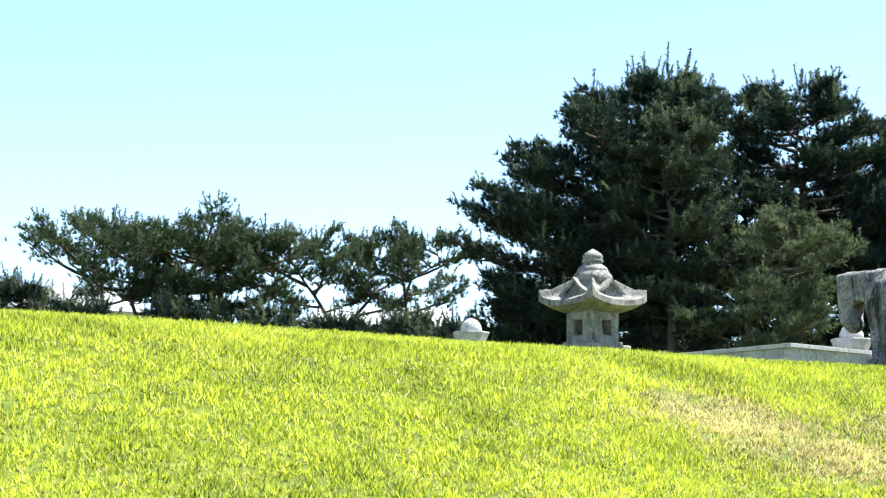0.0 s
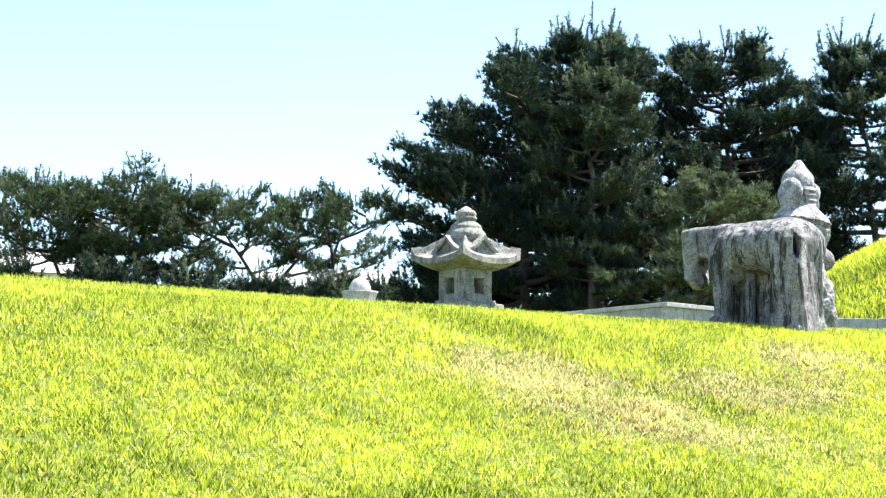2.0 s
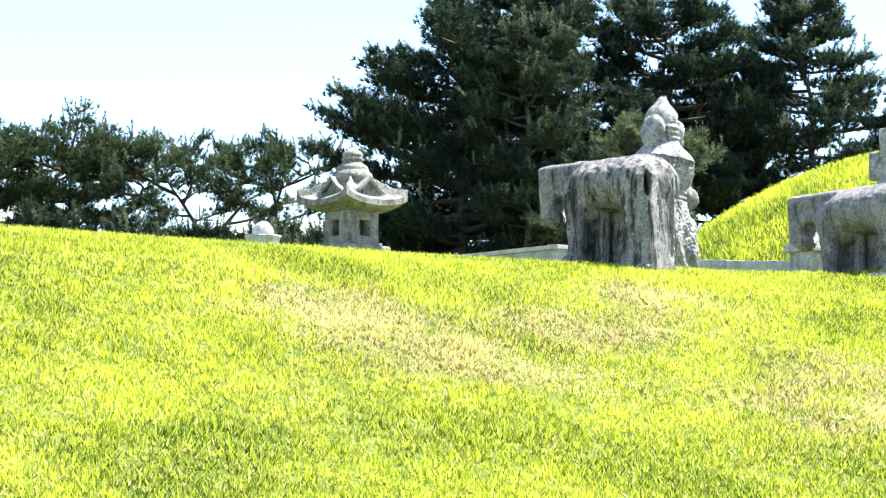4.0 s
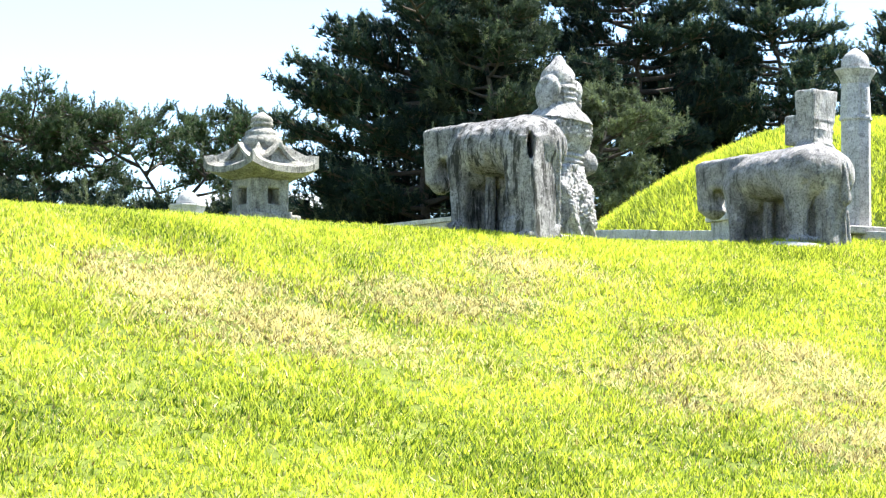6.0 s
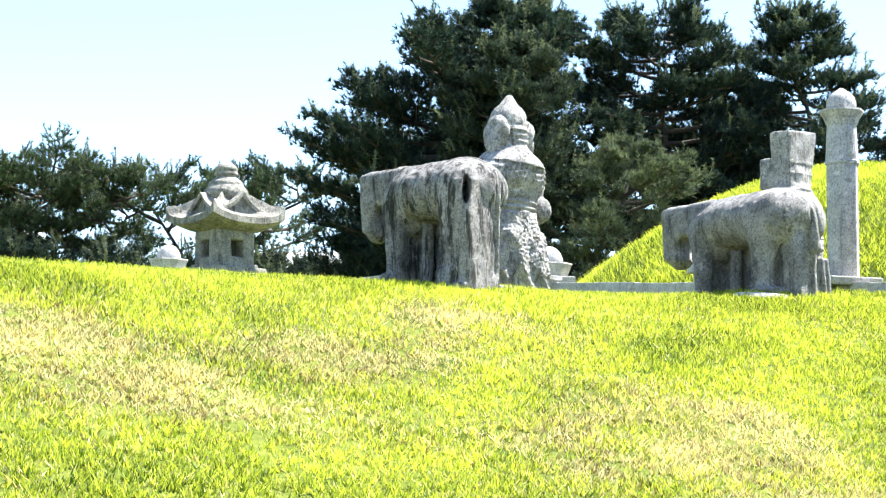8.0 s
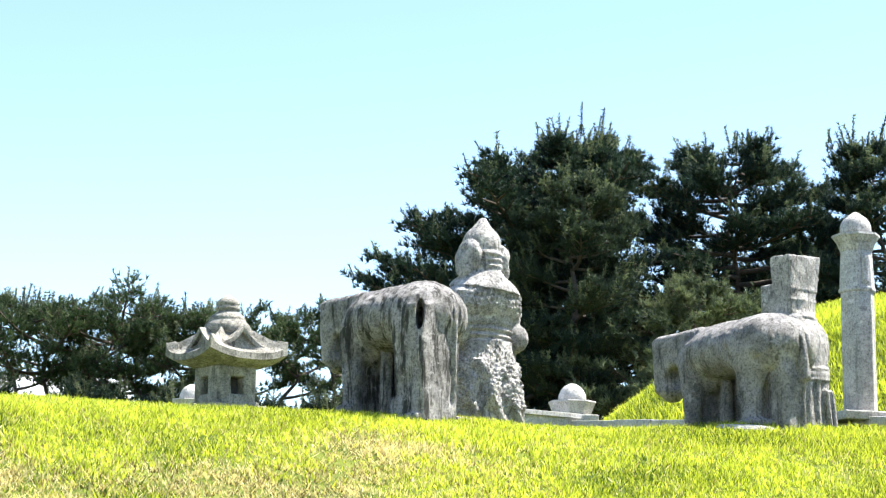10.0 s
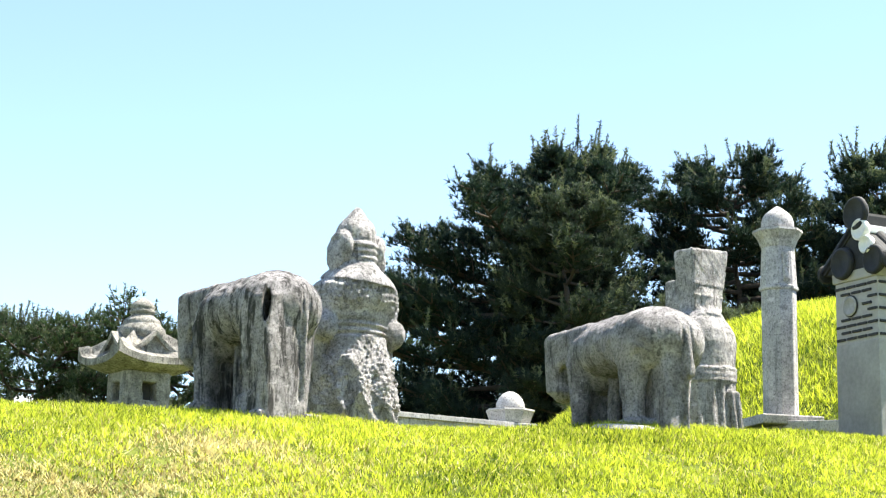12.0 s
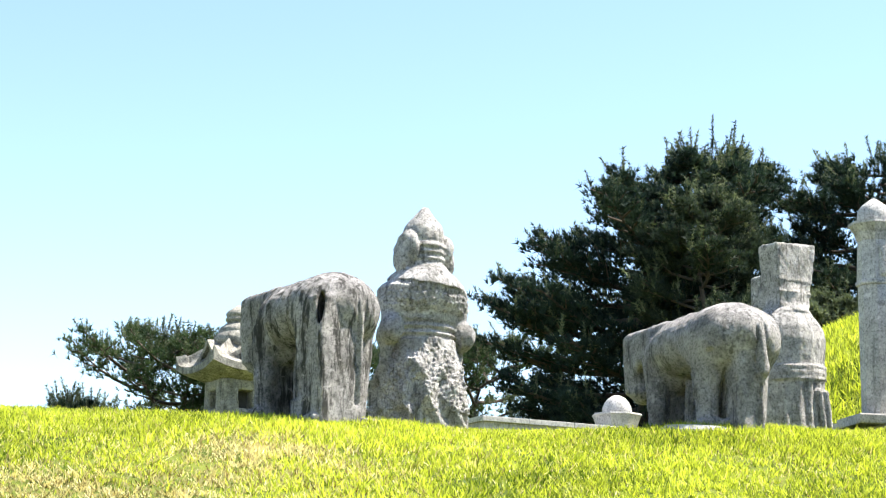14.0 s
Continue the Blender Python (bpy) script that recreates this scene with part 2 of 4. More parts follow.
# ---- ground ----
BANK = [(-400, -3.0), (-30, -0.95), (-2, -0.78), (3, -0.7), (5.5, -0.55), (8, -0.22), (9.8, 0.15), (11.6, 0.66), (13.4, 1.24), (14.2, 1.58),
        (15, 1.86), (16, 2.22), (16.8, 2.49), (17.5, 2.68), (18.2, 2.80), (19.7, 2.93), (22.5, 3.25), (26, 3.58), (30, 3.92), (36, 4.2), (42, 4.4),
        (66, 6.4), (85, 7.3), (150, 7.6), (400, 2.0), (4000, -90.0)]
BANK_S = np.array([a for a, b in BANK])
BANK_Z = np.array([b for a, b in BANK])


def ground_z(x, y):
    x, y = np.asarray(x, float), np.asarray(y, float)
    s = y - 0.55 * np.clip(x, -60, 60) + 0.2 * np.maximum(0, np.clip(x, -60, 60) - 7)
    z = sum(np.interp(s + o, BANK_S, BANK_Z) for o in (-0.6, -0.3, 0.0, 0.3, 0.6)) / 5
    z = z + 0.22 * np.clip((x - 10.3) / 2.5, 0, 1) * np.clip((s - 16.5) / 3.5, 0, 1) * np.clip((45 - s) / 10, 0, 1)
    z = z + 0.13 * np.exp(-((x - 11.0) / 1.3) ** 2 - ((y - 23.5) / 0.95) ** 2)
    z = z + 0.075 * np.exp(-((x - 7.1) / 1.7) ** 2 - ((y - 21.9) / 1.1) ** 2)
    near = np.clip((60 - np.hypot(x - 5, y - 15)) / 40, 0, 1)
    return z + near * (0.025 * np.sin(x * 0.9 + 0.6 * y) * np.sin(y * 0.8 - 0.3 * x) + 0.012 * np.sin(2.3 * x + 1.1 * y) * np.sin(1.9 * y))


def spread(lo, hi, step, far):
    a = list(np.arange(lo, hi + 1e-6, step))
    g = step
    while a[-1] < far:
        g *= 1.35
        a.append(a[-1] + g)
    g = step
    while a[0] > -far:
        g *= 1.35
        a.insert(0, a[0] - g)
    return np.array(a)


gx, gy = spread(-14, 26, 0.4, 3500), spread(-6, 42, 0.4, 3500)
GX, GY = np.meshgrid(gx, gy, indexing="ij")
GZ = ground_z(GX, GY)
ny_ = len(gy)
gv = np.stack([GX, GY, GZ], -1).reshape(-1, 3)
gf = [(i * ny_ + j, (i + 1) * ny_ + j, (i + 1) * ny_ + j + 1, i * ny_ + j + 1) for i in range(len(gx) - 1) for j in range(ny_ - 1)]
ground = tagged(new("ground", mesh_of("ground", gv.tolist(), gf, SOIL)), "grassy bank rising to a level tomb terrace", "ground", kind="structure")

# burial mound
MOUND, MOUND_R, MOUND_TOP = (14.95, 36.3), 5.25, 6.51


def mound_z(r):
    q = np.clip(r / MOUND_R, 0, 1.3)
    return MOUND_TOP - 2.37 * np.power(q, 1.78)


mv, mf = [], []
for i in range(25):
    r = MOUND_R * 1.08 * i / 24
    for j in range(72):
        a = 2 * math.pi * j / 72
        mv.append((MOUND[0] + r * math.cos(a), MOUND[1] + r * math.sin(a), float(mound_z(r)) + 0.02 * math.sin(5 * a + i)))
for i in range(24):
    for j in range(72):
        k = (j + 1) % 72
        mf.append((i * 72 + j, (i + 1) * 72 + j, (i + 1) * 72 + k, i * 72 + k))
mound = tagged(new("burial_mound", mesh_of("burial_mound", mv, mf, SOIL)), "rounded grass-covered royal burial mound", "burial mound")

# lawn blades
rng = np.random.default_rng(7)
WORN = [(4.0, 17.0, 1.3), (5.5, 17.0, 0.9), (3.6, 17.6, 0.7), (9.6, 18.3, 1.1), (9.0, 17.6, 0.9), (8.2, 16.9, 0.9), (10.3, 16.6, 1.0), (6.9, 18.8, 0.9),
        (7.6, 20.0, 0.8), (9.6, 16.0, 0.9), (6.0, 18.2, 0.7), (7.3, 20.4, 0.7)]


def worn(x, y):
    d = sum(1.0 * np.exp(-(((x - a) * 0.85) ** 2 + ((y - b) * 1.1) ** 2) / (0.55 * r * r)) for a, b, r in WORN)
    n = np.sin(2.1 * x + 1.7 * np.sin(1.3 * y)) * np.sin(1.9 * y + 1.4 * np.sin(1.1 * x)) + 0.6 * np.sin(5.3 * x + 2 * np.sin(4.1 * y)) * np.sin(4.7 * y + x)
    return np.clip(d * (1 + 0.55 * n) + 0.11 + 0.06 * n, 0, 0.95)


def blades(x, y, z, tall, wide, lean=0.45, short=None):
    n = len(x)
    h = tall * rng.uniform(0.45, 1.15, n) * (1 if short is None else short)
    w = wide * rng.uniform(0.6, 1.2, n)
    a, b = rng.uniform(0, 2 * np.pi, n), rng.uniform(0, 2 * np.pi, n)
    k = lean * rng.uniform(0.1, 1.3, n) * h
    c = np.zeros((n, 3, 3))
    c[:, 0] = np.stack([x - w * np.cos(a), y - w * np.sin(a), z - 0.01], 1)
    c[:, 1] = np.stack([x + w * np.cos(a), y + w * np.sin(a), z - 0.01], 1)
    c[:, 2] = np.stack([x + k * np.cos(b), y + k * np.sin(b), z + h], 1)
    return c


def lawn(tufts, per, a0, a1, s0, s1, wide=0.026):
    """Tufts over the bank: a along it, s up it."""
    x = np.repeat(rng.uniform(a0, a1, tufts), per) + rng.normal(0, wide, tufts * per)
    s = np.repeat(rng.uniform(s0, s1, tufts), per) + rng.normal(0, wide, tufts * per)
    y = s + 0.55 * x - 0.2 * np.maximum(0, x - 7)
    return x, y, np.repeat(rng.uniform(0.55, 1.35, tufts), per)


lx, ly, tuft = zip(lawn(74000, 8, -6, 16, 8.5, 18.2), lawn(20000, 8, -8, 18, 17.0, 19.6), lawn(15000, 8, -6, 17, 19.6, 31), lawn(10000, 8, -8, 18, -6, 8.5))
lx, ly, tuft = np.concatenate(lx), np.concatenate(ly), np.concatenate(tuft)
lz = ground_z(lx, ly)
dry = rng.uniform(0, 1, len(lx)) < worn(lx, ly)
clump = tuft + 0.25 * np.sin(3.1 * lx + 2 * np.sin(2.3 * ly)) * np.sin(2.9 * ly + 1.5 * np.sin(1.9 * lx))
g, d = ~dry, dry
tagged(new("lawn_grass", soup("lawn_grass", blades(lx[g], ly[g], lz[g], 0.060, 0.0110, 0.95, clump[g]), GRASS)), "bright yellow-green lawn grass on the bank", "grass", kind="stuff")
tagged(new("dry_grass", soup("dry_grass", blades(lx[d], ly[d], lz[d], 0.05, 0.0115, 1.4, clump[d]), STRAW)), "straw-coloured dry grass in worn patches", "grass", kind="stuff")
mr, ma = MOUND_R * 1.05 * np.sqrt(rng.uniform(0, 1, 130000)), rng.uniform(0, 2 * np.pi, 130000)
mx, my = MOUND[0] + mr * np.cos(ma), MOUND[1] + mr * np.sin(ma)
tagged(new("mound_grass", soup("mound_grass", blades(mx, my, mound_z(mr), 0.12, 0.013, 0.9), GRASS)), "bright green grass covering the burial mound", "grass", kind="stuff")

# ---- stone figures ----


def horse_field(seed, slot):
    """A horse carved from one block, facing +X: the web of stone under it is left standing."""
    def f(X, Y, Z):
        A = np.abs(Y)
        rump = ell(X, Y, Z, (-0.53, 0, 1.0), (0.48, 0.44, 0.385))
        barrel = ell(X, Y, Z, (-0.06, 0, 1.03), (0.70, 0.39, 0.325))
        wide = 0.32 if slot else 0.28
        chest = ell(X, Y, Z, (0.36, 0, 0.95), (0.31, wide, 0.40))
        if not slot:
            rump = blend(0.03, rump, ell(X, A, Z, (-0.60, 0.20, 0.96), (0.35, 0.25, 0.35)))
        d = blend(0.05, rump, barrel, chest)
        d = blend(0.08, d, slab(X, Y, Z, (0.30, 0, 1.23), (0.72, 0.17, 0.125), 0.09))
        neck = slab(X, Y, Z, (0.66, 0, 1.15), (0.40, 0.17, 0.205), 0.08)
        d = blend(0.06, d, neck)
        face = slab(X, Y, Z, (0.96, 0, 1.0), (0.115, 0.15, 0.35), 0.05, 0.07)
        muzzle = ell(X, Y, Z, (0.905, 0, 0.67), (0.135, 0.125, 0.115))
        head = blend(0.05, face, muzzle, ell(X, A, Z, (0.90, 0.13, 1.02), (0.13, 0.05, 0.17)))
        head = cut(head, cap(X, A, Z, (0.84, 0.18, 0.74), (0.80, 0.19, 0.90), 0.05, 0.045), 0.03)
        d = blend(0.03, d, head)
        hind = blend(0.05, cap(X, A, Z, (-0.62, 0.24, 0.88), (-0.66, 0.30, 0.42), 0.21, 0.135), cap(X, A, Z, (-0.66, 0.30, 0.42), (-0.70, 0.30, -0.1), 0.125, 0.12))
        if not slot:
            hind = blend(0.05, cap(X, A, Z, (-0.60, 0.24, 0.88), (-0.60, 0.30, 0.45), 0.21, 0.115), cap(X, A, Z, (-0.60, 0.30, 0.45), (-0.66, 0.30, -0.1), 0.105, 0.10))
        far = blend(0.05, cap(X, Y, Z, (-0.55, -0.22, 0.88), (-0.60, -0.20, -0.1), 0.20, 0.12), cap(X, Y, Z, (0.36, -0.24, 0.85), (0.36, -0.25, -0.1), 0.15, 0.105))
        fore = blend(0.05, cap(X, Y, Z, (0.40, wide - 0.12, 0.90), (0.36, wide - 0.09, 0.45), 0.15, 0.10), cap(X, Y, Z, (0.36, wide - 0.09, 0.45), (0.36, wide - 0.08, -0.1), 0.095, 0.095))
        legs = np.minimum(np.where(Y > 0, hind, 9), np.minimum(far, fore))
        d = blend(0.045, d, legs)
        hoof = np.minimum(slab(X, Y, Z, (0.38, wide - 0.075, 0.06), (0.13, 0.12, 0.10), 0.05), slab(X, Y, Z, (-0.66, 0.31, 0.05), (0.16, 0.13, 0.10), 0.05))
        d = blend(0.03, d, hoof)
        web = slab(X, Y, Z, (-0.12, -0.16, 0.40), (0.58, 0.07, 0.50), 0.02)
        web = blend(0.02, web, cap(X, Y, Z, (0.06, 0.0, 0.75), (0.08, 0.0, -0.1), 0.06, 0.07), cap(X, Y, Z, (-0.26, -0.06, 0.72), (-0.24, -0.05, -0.1), 0.05, 0.06))
        d = blend(0.015, d, web, slab(X, Y, Z, (0.36, -0.04, 0.40), (0.07, 0.22, 0.50), 0.02))
        rear = slab(X, Y, Z, (-0.865, 0.165, 0.48), (0.115, 0.235, 0.62), 0.045, 0.05) if slot else slab(X, Y, Z, (-0.845, 0.05, 0.44), (0.115, 0.14, 0.60), 0.04, 0.05)
        d = blend(0.04, d, rear)
        # the tail in relief, with a groove on each side
        d = cut(d, cap(X, Y, Z, (-1.00, 0.005, 1.10), (-0.98, 0.005, 0.05), 0.016, 0.016), 0.01)
        d = cut(d, cap(X, Y, Z, (-0.99, -0.095, 1.10), (-0.95, -0.095, 0.45), 0.018, 0.018), 0.012)
        d = blend(0.012, d, cap(X, Y, Z, (-0.93, -0.045, 1.18), (-0.985, -0.045, 0.95), 0.03, 0.028), cap(X, Y, Z, (-0.985, -0.045, 0.95), (-0.975, -0.045, -0.05), 0.028, 0.026))
        if not slot:
            d = blend(0.015, d, cap(X, Y, Z, (-0.97, -0.05, 1.0), (-0.985, -0.06, 0.60), 0.04, 0.065))
            d = cut(d, cap(X, Y, Z, (-0.80, 0.40, 0.80), (-0.86, 0.34, 0.02), 0.05, 0.05), 0.03)
        # leg, belly and neck lines
        d = cut(d, cap(X, Y, Z, (-0.86, 0.44, 0.95), (-0.84, 0.45, 0.02), 0.06, 0.055), 0.025)
        d = cut(d, cap(X, A, Z, (-0.36, 0.43, 0.98), (-0.42, 0.39, 0.66), 0.035, 0.05), 0.06)
        d = cut(d, cap(X, A, Z, (0.22, 0.41, 1.16), (0.20, 0.37, 0.74), 0.025, 0.04), 0.05)
        d = cut(d, cap(X, A, Z, (0.60, 0.25, 1.26), (0.66, 0.22, 0.92), 0.03, 0.03), 0.04)
        d = cut(d, ell(X, A, Z, (1.00, 0.165, 1.16), (0.035, 0.03, 0.022)), 0.01)
        d = cut(d, ell(X, A, Z, (1.0, 0.125, 0.66), (0.03, 0.03, 0.02)), 0.01)
        d = cut(d, cap(X, Y, Z, (-0.80, 0.46, 0.24), (-0.79, 0.46, 0.20), 0.035, 0.035), 0.02)
        if slot:
            into, across = (X + 0.90) * 0.75 - (Y - 0.36) * 0.66, (X + 0.90) * 0.66 + (Y - 0.36) * 0.75
            d = cut(d, ell(into, across, Z, (0.0, 0.0, 0.97), (0.34, 0.042, 0.175)), 0.006)
            folds = 0.022 * np.sin(X * 24 + 2.5 * Z) * np.clip((A - 0.22) * 6, 0, 1)
        else:
            folds = 0.006 * np.sin(X * 17 + 4 * Z) * np.clip((A - 0.22) * 6, 0, 1)
        d = d + np.where((X > -0.42) & (X < 0.42) & (Z > 0.6), folds, 0)
        d = d + 0.004 * rough(X, Y, Z, 1.0, seed) + 0.004 * rough(X, Y, Z, 0.33, seed + 1) + 0.003 * rough(X, Y, Z, 0.15, seed + 2)
        return 0.8 * np.minimum(d, slab(X, Y, Z, (-0.12, 0.03, -0.10), (0.86, 0.42, 0.07), 0.02))
    return f


def stone_horse(place, az, size, mat, seed, slot, label):
    me = carve("stone_horse", horse_field(seed, slot), (-1.12, -0.56, -0.20), (1.18, 0.56, 1.46), 0.017, mat)
    for v in me.vertices:
        v.co = Vector((v.co.x * size[0], v.co.y * size[1], v.co.z * size[2]))
    ob = new("stone_horse", me)
    ob.matrix_world = pose(*place, 0, 0, az)
    return tagged(ob, label, "horse statue", "stone horses beside the officials")


stone_horse((7.163, 22.667, 2.905), 133.0, (0.996, 0.985, 1.0), STONE_HORSE, 0.4, True, "grey granite horse statue with dark rain streaks on the lawn")
stone_horse((10.866, 24.459, 2.89), 120.25, (1.273, 1.0, 0.97), STONE_HORSE2, 2.2, False, "pale grey granite horse statue standing on the lawn")


def scales(u, v, size):
    """Rows of overlapping round-ended plates, nought in the joints and one on the plates."""
    row = np.floor(v / size)
    q = np.abs((u / size + 0.5 * (row % 2)) % 1 - 0.5) * 2
    h = v / size - row
    return np.clip(1.5 * (1 - np.sqrt(q ** 2 + (1 - h) ** 2 * 0.8)) + 0.4, 0, 1)


def warrior_field(X, Y, Z):
    A = np.abs(Y)
    ang = np.arctan2(Y, X)
    wr = np.interp(Z, [-0.2, 0.05, 0.3, 0.55, 0.72, 0.80], [0.50, 0.49, 0.47, 0.42, 0.36, 0.33])
    skirt = (np.sqrt((X / 0.86) ** 2 + Y ** 2) - wr) * 0.85
    skirt = np.maximum(skirt, np.maximum(Z - 0.80, -0.12 - Z))
    plate = 1.0 * scales(ang * 0.45 + 0.02 * np.sin(9 * Z), Z + 0.03 * np.sin(ang * 7), 0.055) + 0.5 * rough(X, Y, Z, 0.28, 5.0)
    hanging = np.exp(-((ang - 2.35 - 0.35 * np.sin(Z * 5)) / 0.16) ** 2) + np.exp(-((ang + 2.55 + 0.25 * np.sin(Z * 6)) / 0.14) ** 2) + np.exp(-((ang - 1.35 + 0.2 * np.sin(Z * 7)) / 0.14) ** 2)
    wave = 0.022 * np.sin(ang * 11 + 3 * np.sin(Z * 7))
    skirt = skirt - 0.024 * plate * (Z > 0.08) - 0.045 * np.clip(hanging, 0, 1) * (Z < 0.62) - np.where(Z < 0.42, wave, 0.3 * wave)
    torso = np.sqrt((X / 0.80) ** 2 + Y ** 2) - np.interp(Z, [0.70, 0.95, 1.08, 1.24, 1.38, 1.46, 1.56], [0.30, 0.31, 0.38, 0.455, 0.445, 0.37, 0.26])
    torso = np.maximum(torso * 0.85, np.maximum(Z - 1.58, 0.70 - Z))
    upper = cap(X, A, Z, (0.0, 0.34, 1.30), (-0.04, 0.41, 1.00), 0.14, 0.115)
    d = blend(0.05, skirt, torso, upper)
    d = d - 0.040 * scales(ang * 0.42, Z + 0.02 + 0.015 * np.sin(ang * 6), 0.07) * np.clip((Z - 1.10) * 12, 0, 1) * np.clip((1.46 - Z) * 12, 0, 1)
    # girdle of cords between two flat bands
    r0 = np.sqrt((X / 0.82) ** 2 + Y ** 2)
    cords = np.maximum(r0 - 0.345 - 0.024 * np.sin(Z * 86), np.abs(Z - 0.95) - 0.115)
    band = np.minimum(np.maximum(r0 - 0.375, np.abs(Z - 0.80 + 0.03 * Y) - 0.042), np.maximum(r0 - 0.370, np.abs(Z - 1.08) - 0.028))
    d = blend(0.012, d, cords, band)
    elbow = blend(0.05, ell(X, A, Z, (-0.10, 0.44, 0.92), (0.15, 0.125, 0.155)), cap(X, A, Z, (0.02, 0.42, 0.86), (0.24, 0.25, 0.95), 0.12, 0.10))
    sleeve = cap(X, A, Z, (0.0, 0.44, 0.80), (0.04, 0.43, 0.35), 0.075, 0.045)
    d = blend(0.025, d, elbow, sleeve)
    # cape over the shoulders
    rc = np.sqrt((X / 0.92) ** 2 + Y ** 2)
    hem = 1.43 + 0.05 * np.cos(ang) + 0.07 * Y
    cape = np.maximum((rc - np.interp(Z, [1.36, 1.44, 1.58, 1.70, 1.80], [0.47, 0.425, 0.29, 0.20, 0.19])) * 0.7, np.maximum(hem - Z, Z - 1.80))
    d = blend(0.008, d, cape)
    # helmet with neck guard and ear flaps
    dome = blend(0.05, ell(X, Y, Z, (0.01, 0, 1.94), (0.23, 0.225, 0.25)), cap(X, Y, Z, (0.0, 0, 2.06), (0.0, 0, 2.16), 0.15, 0.095))
    knob = ell(X, Y, Z, (0, 0, 2.245), (0.055, 0.055, 0.025))
    neck = np.maximum(np.sqrt((X + 0.02) ** 2 + Y ** 2) - 0.215 - 0.012 * np.sin(Z * 90), np.abs(Z - 1.76) - 0.10)
    flap = blend(0.02, ell(X, A, Z, (-0.01, 0.215, 1.80), (0.19, 0.10, 0.20)), ell(X, A, Z, (-0.02, 0.29, 1.68), (0.12, 0.06, 0.15)))
    flap = cut(flap, cap(X, A, Z, (-0.11, 0.30, 1.88), (0.10, 0.30, 1.88), 0.02, 0.02), 0.02)
    d = blend(0.02, blend(0.03, d, neck), flap)
    d = blend(0.02, d, blend(0.02, dome, knob))
    rim = np.maximum(np.sqrt(X ** 2 + Y ** 2) - 0.232, np.abs(Z - 1.885 - 0.18 * X) - 0.018)
    d = blend(0.012, d, rim)
    d = d - 0.012 * np.exp(-(A / 0.02) ** 2) * (Z > 1.9)
    d = d + 0.006 * rough(X, Y, Z, 0.9, 1.0) + 0.005 * rough(X, Y, Z, 0.33, 2.0) + 0.003 * rough(X, Y, Z, 0.15, 3.0)
    return 0.85 * np.minimum(d, slab(X, Y, Z, (0, 0, -0.14), (0.42, 0.50, 0.06), 0.02))


warrior = new("military_official_statue", carve("military_official_statue", warrior_field, (-0.62, -0.66, -0.20), (0.62, 0.66, 2.34), 0.0135, STONE_FIGURE))
warrior.matrix_world = pose(8.06, 24.16, 3.09, 0, 0, 133)
tagged(warrior, "weathered pale granite figure in helmet and scale armour", "statue")


def scholar_field(X, Y, Z):
    A = np.abs(Y)
    ang = np.arctan2(Y, X)
    wr = np.interp(Z, [0, 0.4, 0.9, 1.12, 1.25, 1.36, 1.46, 1.54], [0.46, 0.44, 0.45, 0.47, 0.45, 0.38, 0.28, 0.20])
    fold = 0.012 * np.sin(ang * 15 + np.sin(Z * 4))
    robe = (np.sqrt((X / 0.80) ** 2 + Y ** 2) - wr) * 0.8 + np.where(Z < 0.72, fold, 0)
    robe = np.maximum(robe, np.maximum(Z - 1.54, -0.12 - Z))
    sleeve = blend(0.05, cap(X, A, Z, (0.05, 0.33, 1.18), (0.24, 0.24, 0.80), 0.13, 0.15), cap(X, A, Z, (0.22, 0.28, 0.75), (0.20, 0.30, 0.30), 0.11, 0.08))
    neck = cap(X, Y, Z, (0, 0, 1.4), (0, 0, 1.62), 0.21, 0.2)
    collar = np.maximum(np.sqrt(X ** 2 + Y ** 2) - 0.26 + 0.9 * (Z - 1.46), np.abs(Z - 1.50) - 0.06)
    wide = 0.225 + 0.065 * np.clip((Z - 1.60) / 0.58, 0, 1)
    hat = np.maximum(np.maximum(A - wide, np.abs(X + 0.02 + 0.06 * (Z - 1.9)) - 0.155), np.maximum(Z - 2.22 + 0.05 * Y, 1.50 - Z))
    brow = slab(X, Y, Z, (0.21, 0, 1.68), (0.15, 0.215, 0.21), 0.035)
    lobe = ell(X, A, Z, (0.16, 0.215, 1.60), (0.055, 0.035, 0.12))
    d = blend(0.05, robe, sleeve)
    d = blend(0.05, d, neck)
    d = blend(0.04, d, collar)
    d = blend(0.015, blend(0.04, d, hat), brow, lobe)
    belt = np.maximum(np.sqrt((X / 0.80) ** 2 + Y ** 2) - 0.475, np.abs(Z - 0.74 + 0.05 * Y) - 0.085)
    lines = np.exp(-((Z - 0.70 + 0.05 * Y) / 0.010) ** 2) + np.exp(-((Z - 0.78 + 0.05 * Y) / 0.010) ** 2)
    d = blend(0.012, d, belt + 0.010 * lines)
    for at, low in ((-0.13, 0.02), (-0.22, -0.05)):
        d = blend(0.015, d, cap(X, Y, Z, (-0.36, at, 0.52), (-0.375, at - 0.07, low), 0.045, 0.035))
    d = blend(0.015, d, cap(X, Y, Z, (-0.335, -0.13, 0.52), (-0.30, -0.22, 0.48), 0.045, 0.045))
    d = d - 0.008 * np.exp(-((Z - 1.80) / 0.012) ** 2) - 0.008 * np.exp(-((Z - 1.66) / 0.012) ** 2)
    d = d + 0.003 * rough(X, Y, Z, 1.0, 3.0) * (Z < 1.5) + 0.003 * rough(X, Y, Z, 0.35, 4.0) + 0.003 * rough(X, Y, Z, 0.15, 5.0)
    return 0.85 * np.minimum(d, slab(X, Y, Z, (0, 0, -0.14), (0.34, 0.44, 0.06), 0.02))


